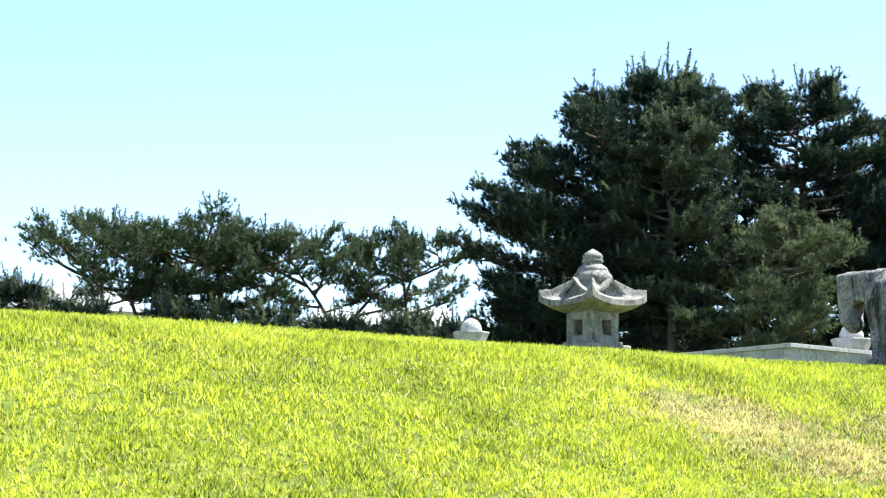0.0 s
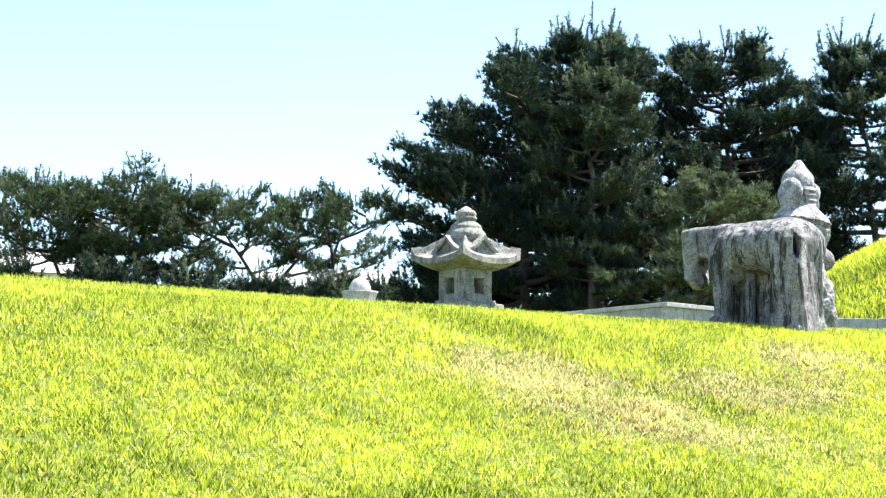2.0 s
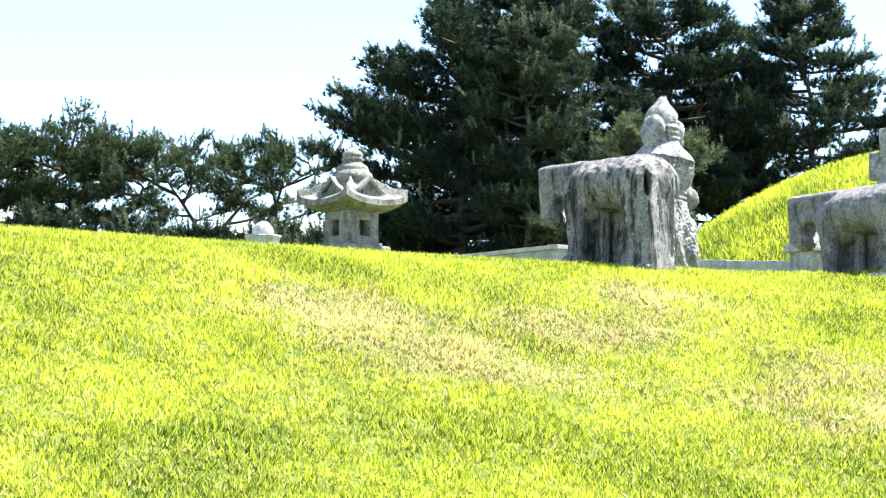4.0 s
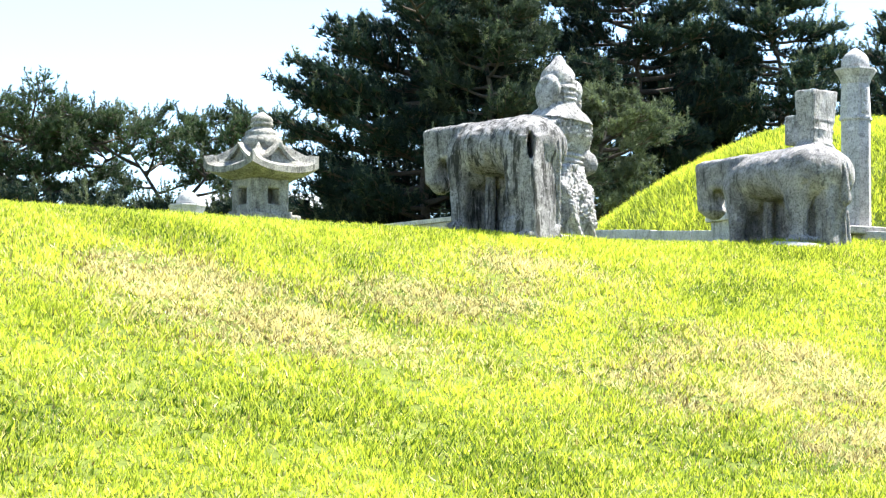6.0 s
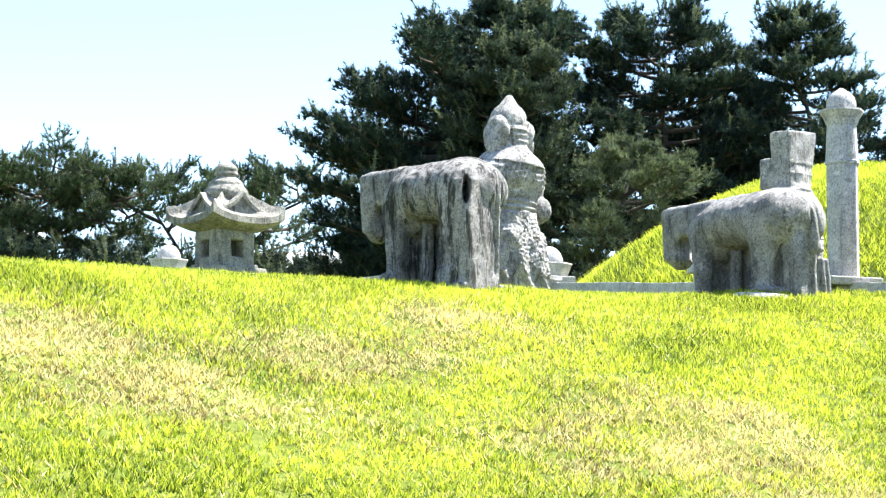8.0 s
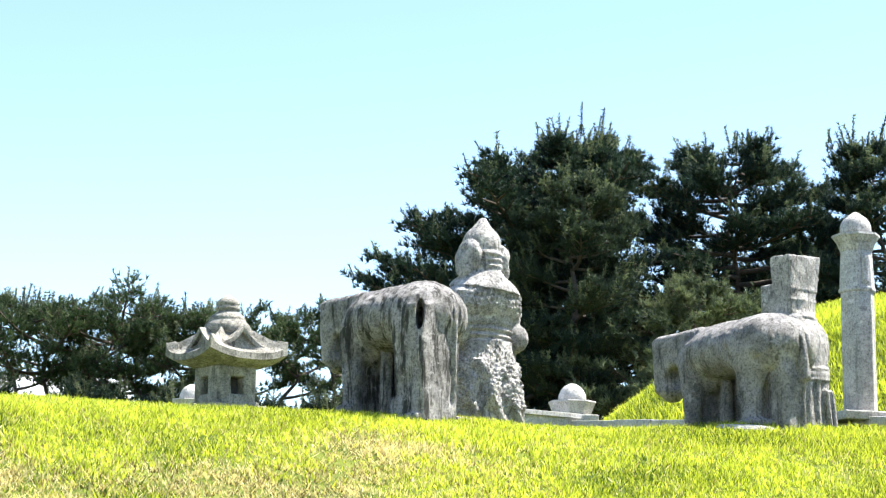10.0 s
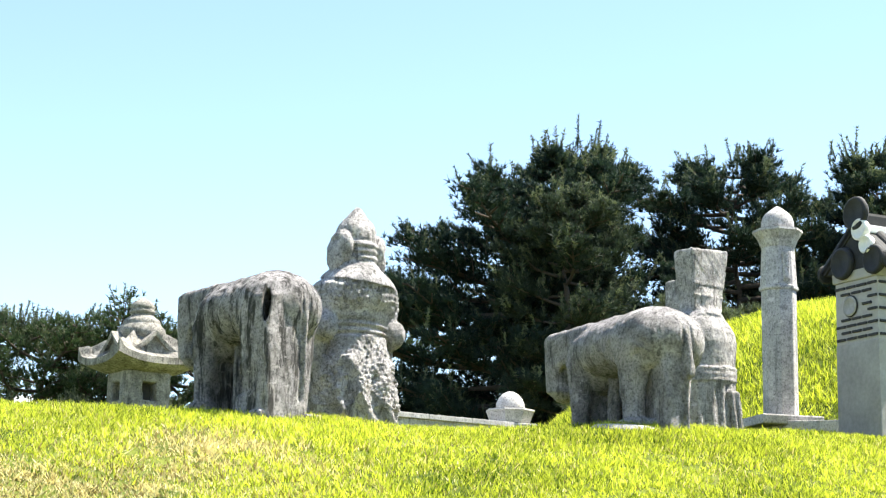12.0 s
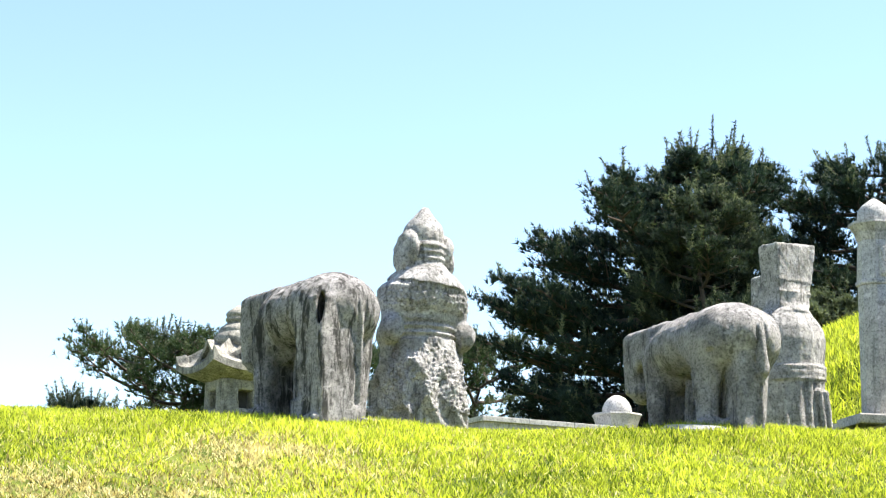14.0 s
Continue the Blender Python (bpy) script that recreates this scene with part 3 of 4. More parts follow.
scholar = new("civil_official_statue", carve("civil_official_statue", scholar_field, (-0.56, -0.64, -0.20), (0.62, 0.64, 2.36), 0.0165, STONE_FIGURE))
scholar.matrix_world = pose(11.84, 26.30, 3.12, 0, 0, 131)
tagged(scholar, "grey granite figure in a tall hat and long robe", "statue")

# ---- lantern ----


def stone_lantern(place, az):
    top = new("stone_lantern")
    top.matrix_world = pose(*place, 0, 0, az)
    bm = box(bmesh.new(), (0, 0, 0.10), (0.50, 0.50, 0.42), 0.04)
    part("plinth", bm, STONE_LANTERN, top)
    bm = box(bmesh.new(), (0, 0, 0.46), (0.44, 0.44, 0.06), 0.03)
    box(bm, (0, 0, 0.545), (0.39, 0.39, 0.035), 0.02)
    part("tray", bm, STONE_LANTERN, top)

    def cell(X, Y, Z):
        d = np.maximum(np.maximum(np.abs(X), np.abs(Y)) - 0.385, np.maximum(Z - 1.12, 0.56 - Z))
        d = np.maximum(d, (np.abs(X) + np.abs(Y)) / 1.4142 - 0.47)
        hole = np.maximum(np.minimum(np.abs(X), np.abs(Y)) - 0.115, np.abs(Z - 0.82) - 0.135)
        rim = np.maximum(np.minimum(np.abs(X), np.abs(Y)) - 0.135, np.abs(Z - 0.82) - 0.155)
        d = np.maximum(d, -np.maximum(rim, 0.372 - np.maximum(np.abs(X), np.abs(Y))))
        return np.maximum(d, -hole) + 0.003 * rough(X, Y, Z, 0.8)

    body = new("lamp_chamber", carve("lamp_chamber", cell, (-0.42, -0.42, 0.5), (0.42, 0.42, 1.18), 0.016, STONE_LANTERN))
    body.parent = top
    # block added in the chamber, coloured dark so the openings look shaded
    bm = box(bmesh.new(), (0, 0, 0.82), (0.16, 0.16, 0.2))
    part("dark_hollow", bm, HOLLOW, top, "dark block standing in for shade inside the lamp chamber")
    n, half = 72, 0.695
    vs, fs = [], []
    for side in (0, 1):
        for i in range(n + 1):
            for j in range(n + 1):
                x, y = -1 + 2 * i / n, -1 + 2 * j / n
                m, c = max(abs(x), abs(y)), (min(abs(x), abs(y)) / max(abs(x), abs(y), 1e-6))
                lift = 0.13 * (c ** 2.5) * m ** 2
                if side == 0:
                    z = 1.26 + 0.38 * min(1.0, (1 - m) / 0.60) ** 1.35 + lift
                    z += 0.10 * math.exp(-((1 - c) * m / 0.085) ** 2) * min(1, 1.6 * m)
                    if 0.40 < m < 0.80:
                        gap = (m - 0.40) * 1.7 - c
                        z -= 0.10 * min(1.0, max(0.0, gap * 9))
                    if m > 0.80:
                        z += 0.04 * min(1.0, (m - 0.80) * 25)
                else:
                    z = 1.08 + 0.12 * m ** 3 + lift * 0.95
                vs.append((x * half, y * half, z))
    N = (n + 1) * (n + 1)
    for i in range(n):
        for j in range(n):
            a, b, c, d = i * (n + 1) + j, (i + 1) * (n + 1) + j, (i + 1) * (n + 1) + j + 1, i * (n + 1) + j + 1
            fs += [(a, b, c, d), (N + d, N + c, N + b, N + a)]
    for i in range(n):
        for a, b in ((i, i + 1), (n * (n + 1) + i + 1, n * (n + 1) + i), ((i + 1) * (n + 1), i * (n + 1)), (i * (n + 1) + n, (i + 1) * (n + 1) + n)):
            fs.append((b, a, N + a, N + b))
    roof = new("roof", mesh_of("roof", vs, fs, STONE_LANTERN, False))
    roof.parent = top
    for k in range(4):
        turn = Matrix.Rotation(math.pi / 2 * k, 3, "Z")
        bm = bmesh.new()
        tri = [bm.verts.new(turn @ Vector(p)) for p in ((0.30, -0.27, 1.38), (0.30, 0.27, 1.38), (0.30, 0, 1.68), (0.44, -0.27, 1.38), (0.44, 0.27, 1.38), (0.42, 0, 1.66))]
        for q in ((0, 2, 1), (3, 4, 5), (0, 1, 4, 3), (1, 2, 5, 4), (2, 0, 3, 5)):
            bm.faces.new([tri[i] for i in q])
        gable = part("gable", bm, STONE_LANTERN, top, "recessed triangular gable")
        for side in (-1, 1):
            bm = bmesh.new()
            vs_, n_ = [], 7
            for i in range(n_):
                f = i / (n_ - 1)
                y, z = side * 0.36 * f, 1.70 - 0.40 * f + 0.12 * f * f
                vs_.append([bm.verts.new(turn @ Vector((x, y, z + h))) for x, h in ((0.26, -0.05), (0.49, -0.05), (0.50, 0.02), (0.26, 0.03))])
            for p_, q_ in zip(vs_, vs_[1:]):
                for i in range(4):
                    bm.faces.new((p_[i], p_[(i + 1) % 4], q_[(i + 1) % 4], q_[i]))
            bm.faces.new(vs_[0][::-1])
            bm.faces.new(vs_[-1])
            bmesh.ops.recalc_face_normals(bm, faces=bm.faces)
            part("gable_rib", bm, STONE_LANTERN, top, "curved rib over the gable")
    prof = [(0.27, 1.50), (0.29, 1.62), (0.35, 1.66), (0.375, 1.73), (0.35, 1.80), (0.30, 1.85), (0.285, 1.87), (0.29, 1.89), (0.26, 1.94), (0.215, 1.97), (0.175, 2.00), (0.17, 2.025), (0.195, 2.04), (0.195, 2.08),
            (0.165, 2.09), (0.185, 2.12), (0.19, 2.15), (0.16, 2.19), (0.09, 2.24), (0.03, 2.28), (0.001, 2.29)]
    part("finial", lathe(prof, 24), STONE_LANTERN, top, "lotus-bud stone finial", True)
    return tagged(top, "weathered granite lantern with curved roof and square openings", "stone lantern")


stone_lantern((3.82, 32.38, 3.60), 40.0)

# ---- pillar and posts ----


def octagon_pillar(place, az):
    top = new("stone_pillar")
    top.matrix_world = pose(*place, 0, 0, az)
    t = math.pi / 8
    part("base_slab", box(bmesh.new(), (0, 0, -0.03), (0.42, 0.36, 0.06), 0.02), STONE_PALE, top, "pale flat base slab")
    part("lower_shaft", lathe([(0.225, 0.03), (0.225, 1.66)], 8, t, 0.008), STONE_PILLAR, top)
    part("band", lathe([(0.24, 1.655), (0.25, 1.67), (0.25, 1.70), (0.24, 1.715)], 8, t), STONE_PILLAR, top)
    part("upper_shaft", lathe([(0.238, 1.71), (0.212, 2.22)], 8, t, 0.006), STONE_PILLAR, top)
    part("collar", lathe([(0.21, 2.215), (0.225, 2.24), (0.255, 2.32), (0.31, 2.40), (0.325, 2.415), (0.32, 2.445), (0.24, 2.455)], 8, t), STONE_PILLAR, top, "flared eight-sided collar")
    part("finial", lathe([(0.205, 2.45), (0.212, 2.50), (0.208, 2.56), (0.19, 2.62), (0.155, 2.67), (0.10, 2.715), (0.05, 2.75), (0.02, 2.768), (0.001, 2.775)], 24), STONE_PILLAR, top, "bud-shaped stone finial", True)
    bm = box(bmesh.new(), (0.005, -0.222, 1.95), (0.05, 0.022, 0.20), 0.02)
    box(bm, (0.005, -0.25, 2.02), (0.025, 0.015, 0.09), 0.01)
    box(bm, (-0.005, -0.25, 1.84), (0.03, 0.015, 0.06), 0.01)
    part("carved_animal", bm, STONE_PILLAR, top, "small climbing animal carved in relief")
    return tagged(top, "tall eight-sided granite pillar with a bud finial", "stone pillar")


octagon_pillar((12.99, 28.5, 3.63), 20)


def bud_post(place, az):
    top = new("stone_post")
    top.matrix_world = pose(*place, 0, 0, az)
    part("block", box(bmesh.new(), (0, 0, 0.20), (0.39, 0.36, 0.30), 0.02), STONE_PALE, top)
    part("bowl", lathe([(0.30, 0.49), (0.33, 0.52), (0.40, 0.70), (0.42, 0.725), (0.41, 0.75), (0.25, 0.755)], 8, math.pi / 8), STONE_PALE, top, "flared eight-sided bowl")
    part("bud", lathe([(0.235, 0.75), (0.245, 0.79), (0.235, 0.86), (0.20, 0.94), (0.14, 1.01), (0.06, 1.055), (0.001, 1.065)], 20), STONE_PALE, top, "rounded pointed bud", True)
    return tagged(top, "low pale granite post topped by a rounded bud", "stone post", "bud-topped stone posts")


bud_post((9.29, 35.81, 3.89), 12)
bud_post((1.79, 40.6, 4.42), 12)


def stone_pedestal(place, az):
    top = new("stone_pedestal")
    top.matrix_world = pose(*place, 0, 0, az)
    part("block", box(bmesh.new(), (0, 0, 0.12), (0.24, 0.24, 0.22), 0.02), STONE_PILLAR, top)
    part("cornice", box(bmesh.new(), (0, 0, 0.375), (0.31, 0.31, 0.04), 0.02), STONE_PILLAR, top, "projecting cornice slab")
    part("upper_stone", box(bmesh.new(), (0, 0, 0.57), (0.28, 0.28, 0.16), 0.03, None, 0.74), STONE_PILLAR, top, "tapered upper stone")
    return tagged(top, "grey granite pedestal with a projecting cornice on the lawn", "stone pedestal")


stone_pedestal((11.42, 30.1, float(ground_z(11.42, 30.1))), 28)

# ---- kerbs and platform ----
UX, VX = Vector((0.80, 0.60, 0)), Vector((-0.53, 0.848, 0))


def kerb_run(name, start, way, length, high, wide, unit, material, label, climb=0.0):
    top = new(name)
    ang = math.degrees(math.atan2(way.y, way.x))
    top.matrix_world = pose(*start, 0, -climb, ang)
    n = max(1, round(length / unit))
    step = length / n
    for i in range(n):
        bm = box(bmesh.new(), ((i + 0.5) * step, wide / 2, -high / 2 + 0.006 * math.sin(i * 2.3)), (step / 2 - 0.006, wide / 2, high / 2), 0.012)
        part("kerb_stone", bm, material, top)
    return tagged(top, label, "stone kerb")


plat = new("stone_platform")
plat.matrix_world = pose(7.5, 32.83, 4.26, 0, 0, math.degrees(math.atan2(UX.y, UX.x)))
for i in range(3):
    part("cap_slab", box(bmesh.new(), (0.4 + 0.8 * i, 1.6, -0.04), (0.395, 1.6, 0.04), 0.008), STONE_PALE, plat, "pale flat cap slab")
part("core", box(bmesh.new(), (1.2, 1.6, -0.34), (1.15, 1.55, 0.26), 0.01), STONE_PILLAR, plat)
tagged(plat, "low pale stone altar platform with a flat top", "stone platform")
kerb_run("kerb", (14.0, 27.15, 3.47), VX, 9.4, 0.50, 0.30, 1.05, STONE_PALE, "row of long pale stones edging the upper terrace", 4.5)
flat = new("flat_stone")
flat.matrix_world = pose(10.94, 23.28, float(ground_z(10.94, 23.28)) - 0.022, 3, 2, 8)
part("top_face", lathe([(0.36, -0.06), (0.40, 0.0), (0.33, 0.05), (0.12, 0.065)], 9, 0.3, 0.012), STONE_PILLAR, flat)
flat.scale = (1.0, 0.45, 1.0)
tagged(flat, "flat pale stone lying in the grass", "stone")

# ---- tomb wall ----
wall = new("tomb_wall")
wall.matrix_world = pose(13.77, 25.49, 0, 0, 0, math.degrees(math.atan2(0.53, 0.848)))
WL, WT = 6.0, 0.735
part("plastered_base", box(bmesh.new(), (WL / 2, WT / 2, 3.40), (WL / 2, WT / 2, 0.80), 0.015), PLASTER, wall, "grey stained plaster base")
part("mortar_band", box(bmesh.new(), (WL / 2, WT / 2, 4.55), (WL / 2 - 0.008, WT / 2 - 0.008, 0.36), 0.006), MORTAR, wall, "pale mortar band")
part("eaves_course", box(bmesh.new(), (WL / 2, WT / 2, 4.97), (WL / 2 + 0.02, WT / 2 + 0.02, 0.06), 0.02), MORTAR, wall)
tagged(wall, "plaster and black brick tomb wall under a tiled roof", "wall")
disc = lathe([(0.10, -0.02), (0.115, -0.01), (0.115, 0.006), (0.09, 0.012), (0.085, 0.004)], 24)
medal = part("disc", disc, PLASTER, wall, "round pale medallion", True)
medal.matrix_basis = pose(-0.016, 0.46, 4.62, 0, -90, 0)
ring = part("disc_ring", lathe([(0.122, -0.01), (0.126, 0.0), (0.122, 0.006), (0.10, 0.007)], 24), BRICK, wall, "dark ring round the medallion", True)
ring.matrix_basis = pose(-0.010, 0.46, 4.62, 0, -90, 0)

# ---- pines ----


def tube(vs, fs, pts, radii, sides=6):
    base = len(vs)
    pts = [Vector(p) for p in pts]
    for i, p in enumerate(pts):
        d = (pts[min(i + 1, len(pts) - 1)] - pts[max(i - 1, 0)]).normalized()
        a = d.orthogonal().normalized()
        b = d.cross(a)
        for k in range(sides):
            t = 2 * math.pi * k / sides
            vs.append(p + (a * math.cos(t) + b * math.sin(t)) * float(radii[i]))
    for i in range(len(pts) - 1):
        for k in range(sides):
            j = (k + 1) % sides
            fs.append((base + i * sides + k, base + i * sides + j, base + (i + 1) * sides + j, base + (i + 1) * sides + k))


def needles(at, axis, per, length, width, r):
    """Tufts of needles: triangles that fan out about each axis."""
    n = len(at)
    at, axis = np.repeat(at, per, 0), np.repeat(axis, per, 0)
    d = axis + r.normal(0, 0.62, (n * per, 3))
    d /= np.linalg.norm(d, axis=1)[:, None] + 1e-9
    side = np.cross(d, r.normal(0, 1, (n * per, 3)))
    side /= np.linalg.norm(side, axis=1)[:, None] + 1e-9
    ln = length * r.uniform(0.6, 1.15, (n * per, 1))
    w = width * r.uniform(0.6, 1.2, (n * per, 1))
    root = at - d * ln * 0.12
    return np.stack([root - side * w, root + side * w, at + d * ln], 1)


def pine(place, height, env, limbs, seed, label, needle=NEEDLE, lean=(0, 0), low=0.2, subs=8, tufts=11, size=0.29, rise=0.25, stems=1, trunk_r=0.22, flat=0.09, spread_out=2.2, shoot=None, shoots=5, young=1.0):
    """env: (share of the height, reach in metres, sideways shift of the crown) from bottom to top."""
    r = np.random.default_rng(seed)
    shoot = shoot or NEEDLE_LIT_TIP
    top = new("pine_tree")
    top.location = place
    vs, fs, tips, ups, ends, ways = [], [], [], [], [], []

    def finger(base, way, length):
        """A bottle-brush shoot."""
        way = way / (np.linalg.norm(way) + 1e-6)
        length *= young
        bow = np.array([0, 0, 0.18 * length])
        n = max(4, int(length / 0.085))
        f = np.linspace(0.1, 1.0, n)[:, None]
        ends.append(base + way * length * f + bow * f * f)
        ways.append(np.tile(way * 0.75, (n, 1)))
        tube(vs, fs, [base, base + way * length * 0.9 + bow * 0.8], [0.018, 0.008], 3)

    eh = [e[0] for e in env]
    er, es = [e[1] for e in env], [e[2] for e in env]
    for st in range(stems):
        wob = r.normal(0, 0.25 if stems == 1 else 0.5, (9, 2))
        sx = 0 if stems == 1 else (st - (stems - 1) / 2) * 0.8
        axis = []
        for i in range(9):
            h = i / 8
            axis.append((sx * h * spread_out + lean[0] * h + np.interp(h, eh, es) + wob[i, 0] * h, lean[1] * h + wob[i, 1] * h, height * 0.97 * h))
        tube(vs, fs, [(p[0], p[1], p[2] - (0.4 if i == 0 else 0)) for i, p in enumerate(axis)], [trunk_r * (1 - 0.9 * i / 8) / math.sqrt(stems) for i in range(9)], 8)
        ax = np.array(axis)
        for i in range(limbs // stems):
            h = low + (0.985 - low) * ((i + r.uniform(0, 1)) / (limbs // stems)) ** 0.85
            az = i * 2.39996 + r.uniform(-0.4, 0.4)
            c = np.array([np.interp(h * height * 0.97, ax[:, 2], ax[:, k]) for k in (0, 1)] + [h * height * 0.97])
            reach = np.interp(h, eh, er) * r.uniform(0.62, 1.12)
            up = rise * r.uniform(0.3, 1.4) * (0.5 + h)
            way = np.array([math.cos(az), math.sin(az), 0.0])
            bend = np.array([-way[1], way[0], 0]) * r.normal(0, 0.16)
            pts = [c + (way * q + bend * q * q) * reach + np.array([0, 0, reach * (up * q - 0.18 * q * (1 - q) + 0.12 * q * q * q)]) for q in np.linspace(0, 1, 6)]
            r0 = 0.02 + 0.022 * reach
            tube(vs, fs, pts, [r0 * (1 - 0.16 * k) for k in range(6)], 5)
            P = np.array(pts)
            for s in range(subs):
                q = 0.32 + 0.68 * (s + r.uniform(0, 1)) / subs
                b = np.array([np.interp(q, np.linspace(0, 1, 6), P[:, k]) for k in range(3)])
                sa = az + (1 if s % 2 else -1) * r.uniform(0.25, 1.1)
                ln = (0.35 + 0.50 * reach * (1.12 - q)) * r.uniform(0.6, 1.15)
                e = b + np.array([math.cos(sa) * ln, math.sin(sa) * ln, ln * r.uniform(0.05, 0.45)])
                tube(vs, fs, [b, (b + e) / 2 + np.array([0, 0, -0.03]), e], [0.4 * r0, 0.3 * r0, 0.012], 4)
                k = max(3, int(tufts * (0.5 + ln / 1.6)))
                f = r.uniform(0.1, 1.0, (k, 1))
                p = b + (e - b) * f + r.normal(0, 1, (k, 3)) * np.array([0.22, 0.22, flat]) * (0.6 + 0.5 * ln)
                tips.append(p)
                out = (e - b) / (np.linalg.norm(e - b) + 1e-6)
                ups.append(np.tile(np.array([0, 0, 0.7]) + 0.6 * out, (k, 1)))
                finger(e - 0.3 * (e - b) + r.normal(0, 0.08, 3), out * 0.75 + np.array([0, 0, r.uniform(0.2, 1.1)]), r.uniform(0.3, 0.6))
            # upright shoots along the outer half of the limb
            for s in range(shoots):
                q = r.uniform(0.5, 1.0)
                b = np.array([np.interp(q, np.linspace(0, 1, 6), P[:, k]) for k in range(3)]) + r.normal(0, 0.35, 3) * np.array([1, 1, 0.2])
                finger(b, way * r.uniform(0.0, 0.7) + np.array([0, 0, 1.0]) + r.normal(0, 0.2, 3), r.uniform(0.35, 0.8))
        # leading shoots
        for s in range(10):
            finger(ax[-1] + r.normal(0, 1, 3) * np.array([0.5, 0.5, 0.2]), np.array([0, 0, 1.2]) + r.normal(0, 0.3, 3), r.uniform(0.5, 1.1))
    trunk = new("trunk", mesh_of("trunk", vs, fs, BARK))
    trunk.parent = top
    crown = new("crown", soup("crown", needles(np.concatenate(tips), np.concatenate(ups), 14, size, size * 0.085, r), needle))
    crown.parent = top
    # the shoots get a paler material to paint sunlight on the branch ends
    tip_shoots = new("sunlit_tip_shoots", soup("sunlit_tip_shoots", needles(np.concatenate(ends), np.concatenate(ways), 9, size * 0.62, size * 0.085, r), shoot))
    tip_shoots.parent = top
    tagged(tip_shoots, "shoots at the branch ends, coloured paler as if sunlit")
    return tagged(top, label, "pine tree", "pines behind the tomb")


WIDE = [(0.05, 4.4, -0.2), (0.3, 5.6, -0.35), (0.48, 5.4, -0.1), (0.66, 4.8, 0.3), (0.78, 3.9, 1.05), (0.89, 3.0, 1.6), (0.96, 1.7, 2.2), (1.0, 0.6, 2.2)]
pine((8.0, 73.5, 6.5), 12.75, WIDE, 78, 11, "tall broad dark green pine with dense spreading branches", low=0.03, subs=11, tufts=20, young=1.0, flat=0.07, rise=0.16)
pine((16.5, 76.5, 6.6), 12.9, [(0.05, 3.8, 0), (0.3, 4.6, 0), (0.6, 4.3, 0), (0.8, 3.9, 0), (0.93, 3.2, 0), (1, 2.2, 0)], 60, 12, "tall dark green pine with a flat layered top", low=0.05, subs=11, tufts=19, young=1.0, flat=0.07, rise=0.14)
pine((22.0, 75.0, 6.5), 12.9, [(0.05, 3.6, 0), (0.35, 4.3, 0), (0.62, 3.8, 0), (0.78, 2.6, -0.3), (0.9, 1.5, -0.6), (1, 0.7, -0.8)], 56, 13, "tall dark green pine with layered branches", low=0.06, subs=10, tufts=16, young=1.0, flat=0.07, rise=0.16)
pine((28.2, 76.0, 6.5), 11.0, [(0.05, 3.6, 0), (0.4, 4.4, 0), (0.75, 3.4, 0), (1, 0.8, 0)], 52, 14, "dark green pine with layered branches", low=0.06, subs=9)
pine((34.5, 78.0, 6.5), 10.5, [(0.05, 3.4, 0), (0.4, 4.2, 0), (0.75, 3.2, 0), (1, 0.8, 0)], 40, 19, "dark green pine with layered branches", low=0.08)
pine((13.4, 69.0, 6.3), 6.4, [(0.05, 2.8, -0.3), (0.3, 3.5, -0.5), (0.5, 2.6, 0.2), (0.68, 2.9, 0.5), (0.85, 1.6, 0.9), (1, 0.5, 0.9)], 34, 15, "smaller olive-green pine with sunlit tips", NEEDLE_OLIVE, low=0.06, subs=9, tufts=14, young=0.6, flat=0.06)
# extra pine before the broad one; its paler needles imitate that crown's sunlit side
pine((10.0, 69.8, 6.3), 10.4, [(0.05, 1.8, 0), (0.4, 2.4, 0), (0.65, 2.5, 0.1), (0.85, 1.8, 0.2), (1, 0.5, 0.2)], 38, 27, "added grey-green pine standing in for the tall pine's sunlit side", NEEDLE_LIT_SIDE, low=0.08, subs=9, tufts=15, young=0.7, flat=0.06)
pine((5.6, 78.0, 6.6), 3.8, [(0.05, 3.0, 0), (0.4, 3.2, 0), (0.8, 2.0, 0), (1, 0.6, 0)], 40, 16, "dark young pine under the tall pines", low=0.05)
# added behind the broad pine to fill its crown with a dark interior
pine((9.4, 79.0, 6.7), 9.6, [(0.05, 4.6, 0), (0.4, 4.6, 0), (0.7, 3.4, 0), (1, 0.8, 0)], 64, 18, "added dark pine backing the broad pine's crown", low=0.04, shoots=2)
pine((19.4, 80.0, 6.7), 9.4, [(0.05, 4.4, 0), (0.4, 4.2, 0), (0.8, 2.8, 0), (1, 0.8, 0)], 60, 17, "dark young pine under the tall pines", low=0.05)
LOW = [(0.15, 1.6, 0), (0.4, 2.6, 0), (0.6, 3.2, 0), (0.76, 3.2, 0), (0.9, 2.3, 0), (1.0, 0.9, 0)]
pine((-12.6, 85.0, 7.2), 7.3, LOW, 39, 21, "low spreading pine with an open umbrella crown", NEEDLE_LOW, low=0.44, subs=8, tufts=10, shoots=7, rise=0.3, stems=3, trunk_r=0.26, spread_out=3.9, young=0.8)
pine((-8.0, 86.0, 7.2), 6.8, LOW, 36, 22, "low spreading pine with an open umbrella crown", NEEDLE_LOW, low=0.46, subs=8, tufts=10, shoots=7, rise=0.3, stems=3, trunk_r=0.26, spread_out=3.6, lean=(-1.4, 0), young=0.8)
pine((-2.6, 86.5, 7.2), 6.9, LOW, 33, 23, "low spreading pine with long slanting side branches", NEEDLE_LOW, low=0.48, subs=8, tufts=10, shoots=7, rise=0.4, stems=3, trunk_r=0.28, spread_out=4.4, lean=(0.3, 0), young=0.8)
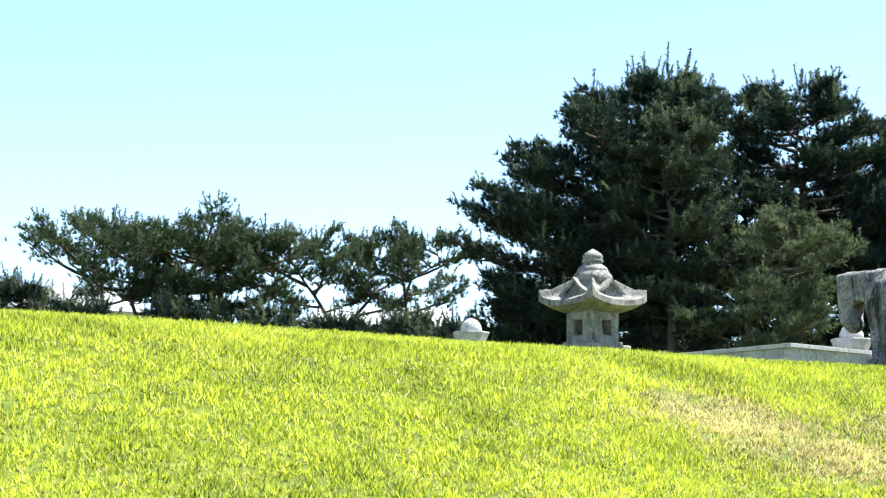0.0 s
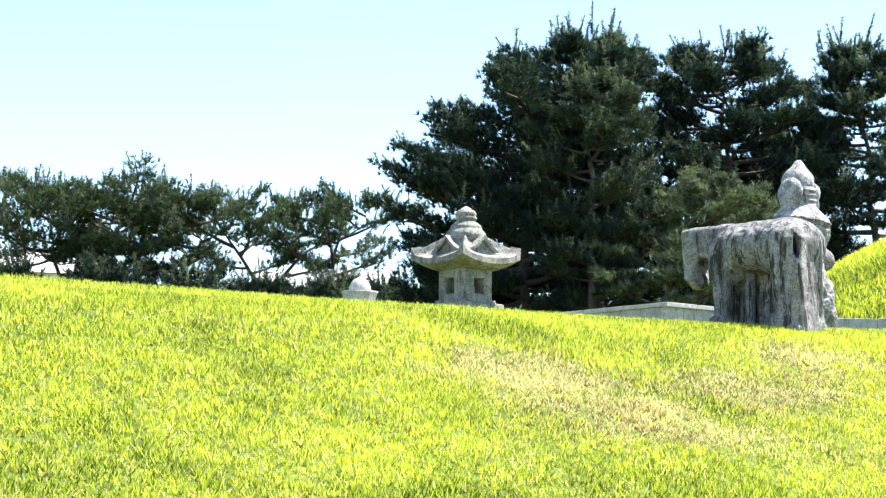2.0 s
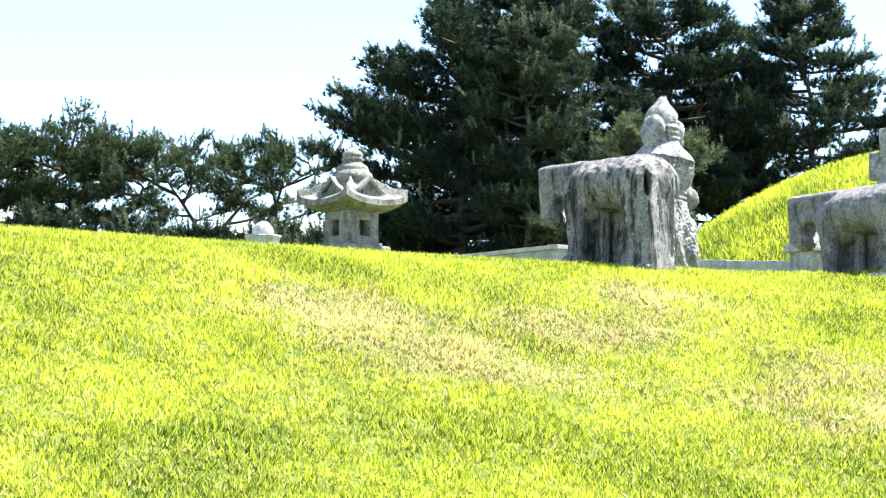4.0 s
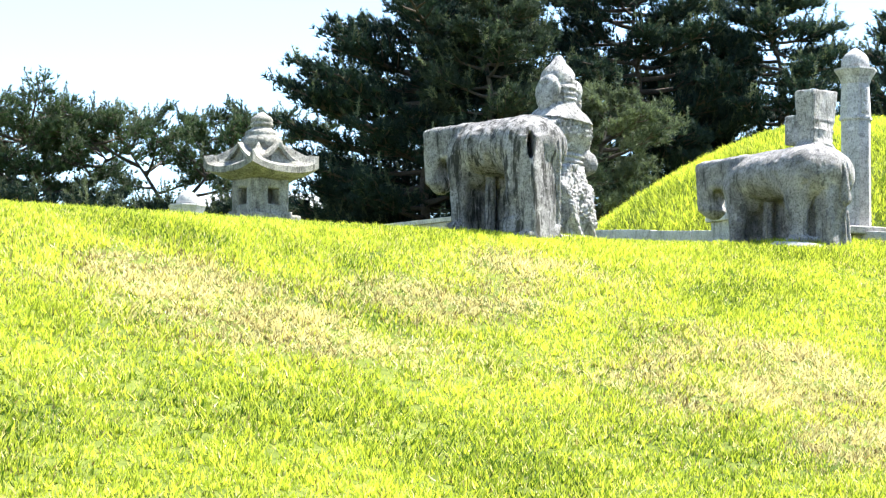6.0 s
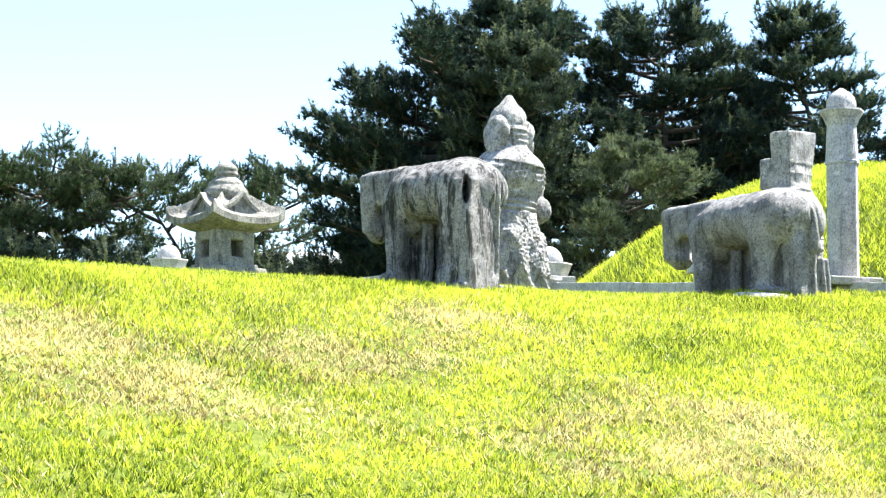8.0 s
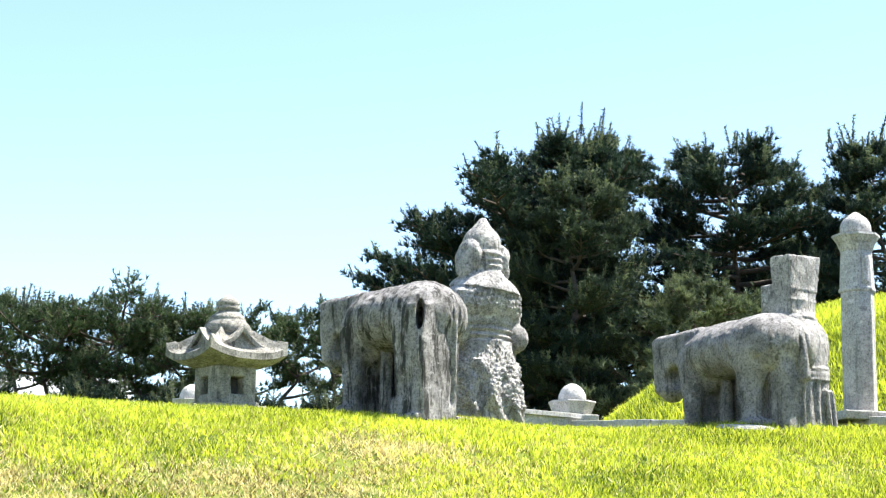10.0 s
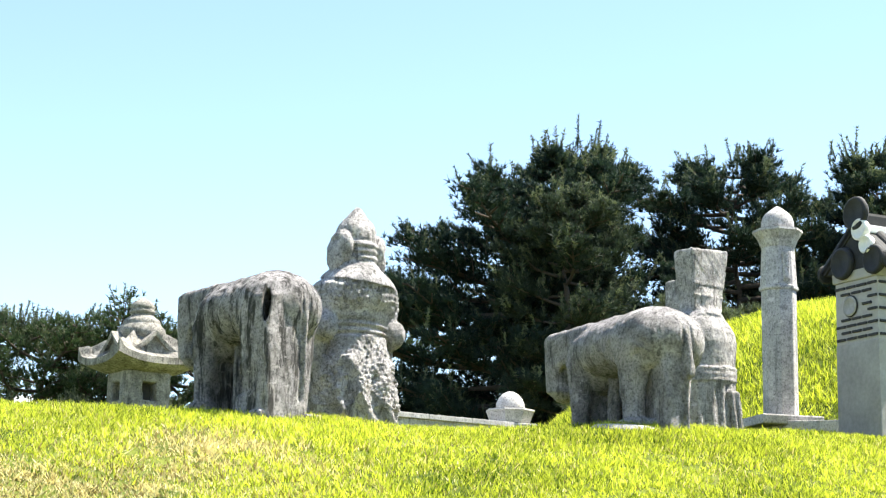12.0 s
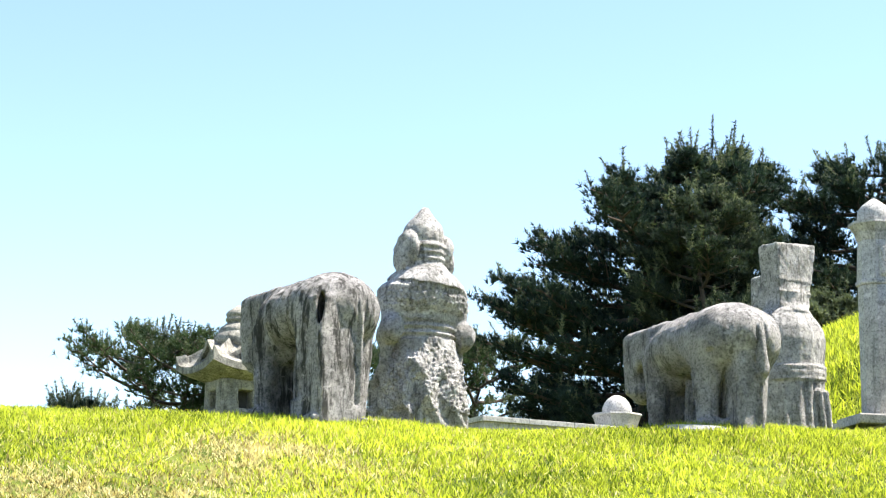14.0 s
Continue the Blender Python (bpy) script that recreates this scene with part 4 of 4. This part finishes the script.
pine((-18.6, 87.0, 7.2), 4.6, [(0.1, 1.8, 0), (0.6, 2.2, 0), (1.0, 0.7, 0)], 28, 24, "small rounded pine at the lawn's edge", low=0.1, subs=7)
pine((-0.2, 84.0, 7.2), 2.7, [(0.1, 1.6, 0), (0.7, 1.9, 0), (1.0, 0.6, 0)], 22, 25, "small scrubby pine at the lawn's edge", low=0.1, subs=7)
for bx, by, bh, br, bs in ((-14.6, 82.0, 2.9, 2.2, 31), (-10.2, 83.0, 3.1, 2.4, 32), (-6.6, 83.5, 2.8, 2.4, 33), (-3.4, 82.5, 2.4, 2.2, 34), (2.2, 82.0, 2.1, 1.7, 35)):
    pine((bx, by, 7.2), bh, [(0.05, br, 0), (0.6, br, 0), (1.0, 0.6, 0)], 24, bs, "dark scrubby bush under the low pines", low=0.05, subs=7, shoots=2)

# ---- far houses ----


def far_house(place, az, size, label):
    top = new("house")
    top.matrix_world = pose(*place, 0, 0, az)
    w, d, h = size
    part("wall", box(bmesh.new(), (0, 0, h / 2), (w / 2, d / 2, h / 2), 0.03), WALL_FAR, top)
    bm = bmesh.new()
    o = 0.5
    a = [bm.verts.new(p) for p in ((-w / 2 - o, -d / 2 - o, h), (w / 2 + o, -d / 2 - o, h), (w / 2 + o, d / 2 + o, h), (-w / 2 - o, d / 2 + o, h),
                                   (-w / 2 - o, 0, h + d * 0.3), (w / 2 + o, 0, h + d * 0.3))]
    for q in ((0, 1, 5, 4), (2, 3, 4, 5), (1, 2, 5), (3, 0, 4), (3, 2, 1, 0)):
        bm.faces.new([a[i] for i in q])
    part("roof", bm, ROOF_GREY, top)
    return tagged(top, label, "house", "houses far behind the pines")


far_house((-26.0, 140, 7.6), 14, (9, 7, 8.6), "distant pale house with a grey gabled roof")
far_house((-3.0, 150, 7.6), -8, (10, 7, 8.4), "distant pale house with a grey gabled roof")

# ---- wall bricks and roof tiles ----
bmb = box(bmesh.new(), (0, 0, 0), (0.076, 0.012, 0.0145), 0.004)
brick_mesh = bpy.data.meshes.new("brick")
bmb.to_mesh(brick_mesh)
bmb.free()
brick_mesh.materials.append(BRICK)


def set_piece(name, me, parent, m):
    ob = new(name, me)
    ob.parent = parent
    ob.matrix_basis = m
    return ob


for row in range(9):
    z = 4.25 + row * 0.074
    off = 0.11 * (row % 2)
    for k in range(4):
        y = 0.09 + off * 0.85 + k * 0.182
        if y < WT - 0.06 and not (abs(y - 0.46) < 0.19 and abs(z - 4.62) < 0.11):
            set_piece("brick", brick_mesh, wall, pose(-0.001, y, z, 0, 0, 90))
    for k in range(30):
        set_piece("brick", brick_mesh, wall, pose(0.10 + off + k * 0.182, -0.001, z))


def roof_tile(length, r):
    bm = bmesh.new()
    n = 8
    for ring in range(2):
        for lay in (r, r - 0.018):
            for i in range(n + 1):
                a = math.pi * i / n
                bm.verts.new((lay * math.cos(a), ring * length, lay * math.sin(a)))
    bm.verts.ensure_lookup_table()
    v, w = bm.verts, n + 1
    for i in range(n):
        bm.faces.new((v[i], v[i + 1], v[2 * w + i + 1], v[2 * w + i]))
        bm.faces.new((v[w + i + 1], v[w + i], v[3 * w + i], v[3 * w + i + 1]))
        bm.faces.new((v[i + 1], v[i], v[w + i], v[w + i + 1]))
    me = bpy.data.meshes.new("roof_tile")
    bm.to_mesh(me)
    bm.free()
    me.materials.append(TILE)
    return me


SLOPE = 40.0
tile_me = roof_tile(0.66, 0.085)
bm = lathe([(0.001, -0.02), (0.10, -0.02), (0.112, 0.0), (0.10, 0.02), (0.06, 0.028), (0.001, 0.03)], 16)
end_me = bpy.data.meshes.new("tile_end")
bm.to_mesh(end_me)
bm.free()
end_me.materials.append(TILE)
for side, turn in ((-1, 0), (1, 180)):
    bm = bmesh.new()
    box(bm, (0, 0, 0), (WL / 2 + 0.04, 0.34, 0.035), 0.01, Matrix.Rotation(radians(SLOPE * -side), 3, "X"))
    part("roof_bed", bm, TILE, wall, "sloping bed of black flat tiles").location = (WL / 2, WT / 2 + side * 0.27, 5.27)
for i in range(25):
    x = 0.02 + i * 0.26
    for side in (-1, 1):
        y0 = WT / 2 + side * 0.54
        m = Matrix.Translation((x, y0, 5.04)) @ Matrix.Rotation(radians(0 if side < 0 else 180), 4, "Z") @ Matrix.Rotation(radians(SLOPE), 4, "X")
        set_piece("roof_tile", tile_me, wall, m)
        if i < 10:
            set_piece("tile_end", end_me, wall, Matrix.Translation((x, y0 + side * 0.01, 5.06)) @ Matrix.Rotation(radians(90 if side < 0 else -90), 4, "X"))
part("ridge", box(bmesh.new(), (WL / 2, WT / 2, 5.60), (WL / 2 + 0.03, 0.10, 0.10), 0.04), TILE, wall, "black stacked-tile ridge")
part("ridge_mortar", box(bmesh.new(), (WL / 2, WT / 2, 5.50), (WL / 2 + 0.01, 0.13, 0.05), 0.02), LIME, wall, "white lime under the ridge")


def round_end(name, y, z, r, material, label, x=-0.05):
    prof = [(0.001, -0.05), (r * 0.85, -0.05), (r, -0.01), (r * 0.96, 0.03), (r * 0.8, 0.045), (r * 0.74, 0.025), (0.001, 0.02)]
    ob = part(name, lathe(prof, 24), material, wall, label, True)
    ob.matrix_basis = pose(x, y, z, 0, -90, 0)


round_end("ridge_end", 0.27, 5.66, 0.20, TILE, "large round black ridge-end tile", -0.05)
round_end("verge_tile", 0.52, 5.12, 0.19, TILE, "large round black verge tile")
round_end("verge_tile", -0.02, 5.08, 0.17, TILE, "large round black verge tile")
round_end("lime_plug", 0.20, 5.46, 0.13, LIME, "white lime plug between the tiles", -0.05)
round_end("lime_plug", 0.10, 5.27, 0.11, LIME, "white lime plug between the tiles", -0.05)
gable = bmesh.new()
ga = [gable.verts.new(p) for p in ((-0.02, -0.10, 5.03), (-0.02, WT + 0.10, 5.03), (-0.02, WT / 2, 5.58), (0.06, -0.10, 5.03), (0.06, WT + 0.10, 5.03), (0.06, WT / 2, 5.58))]
for q in ((0, 2, 1), (3, 4, 5), (0, 1, 4, 3), (1, 2, 5, 4), (2, 0, 3, 5)):
    gable.faces.new([ga[i] for i in q])
part("gable", gable, TILE, wall, "black tiled gable end")
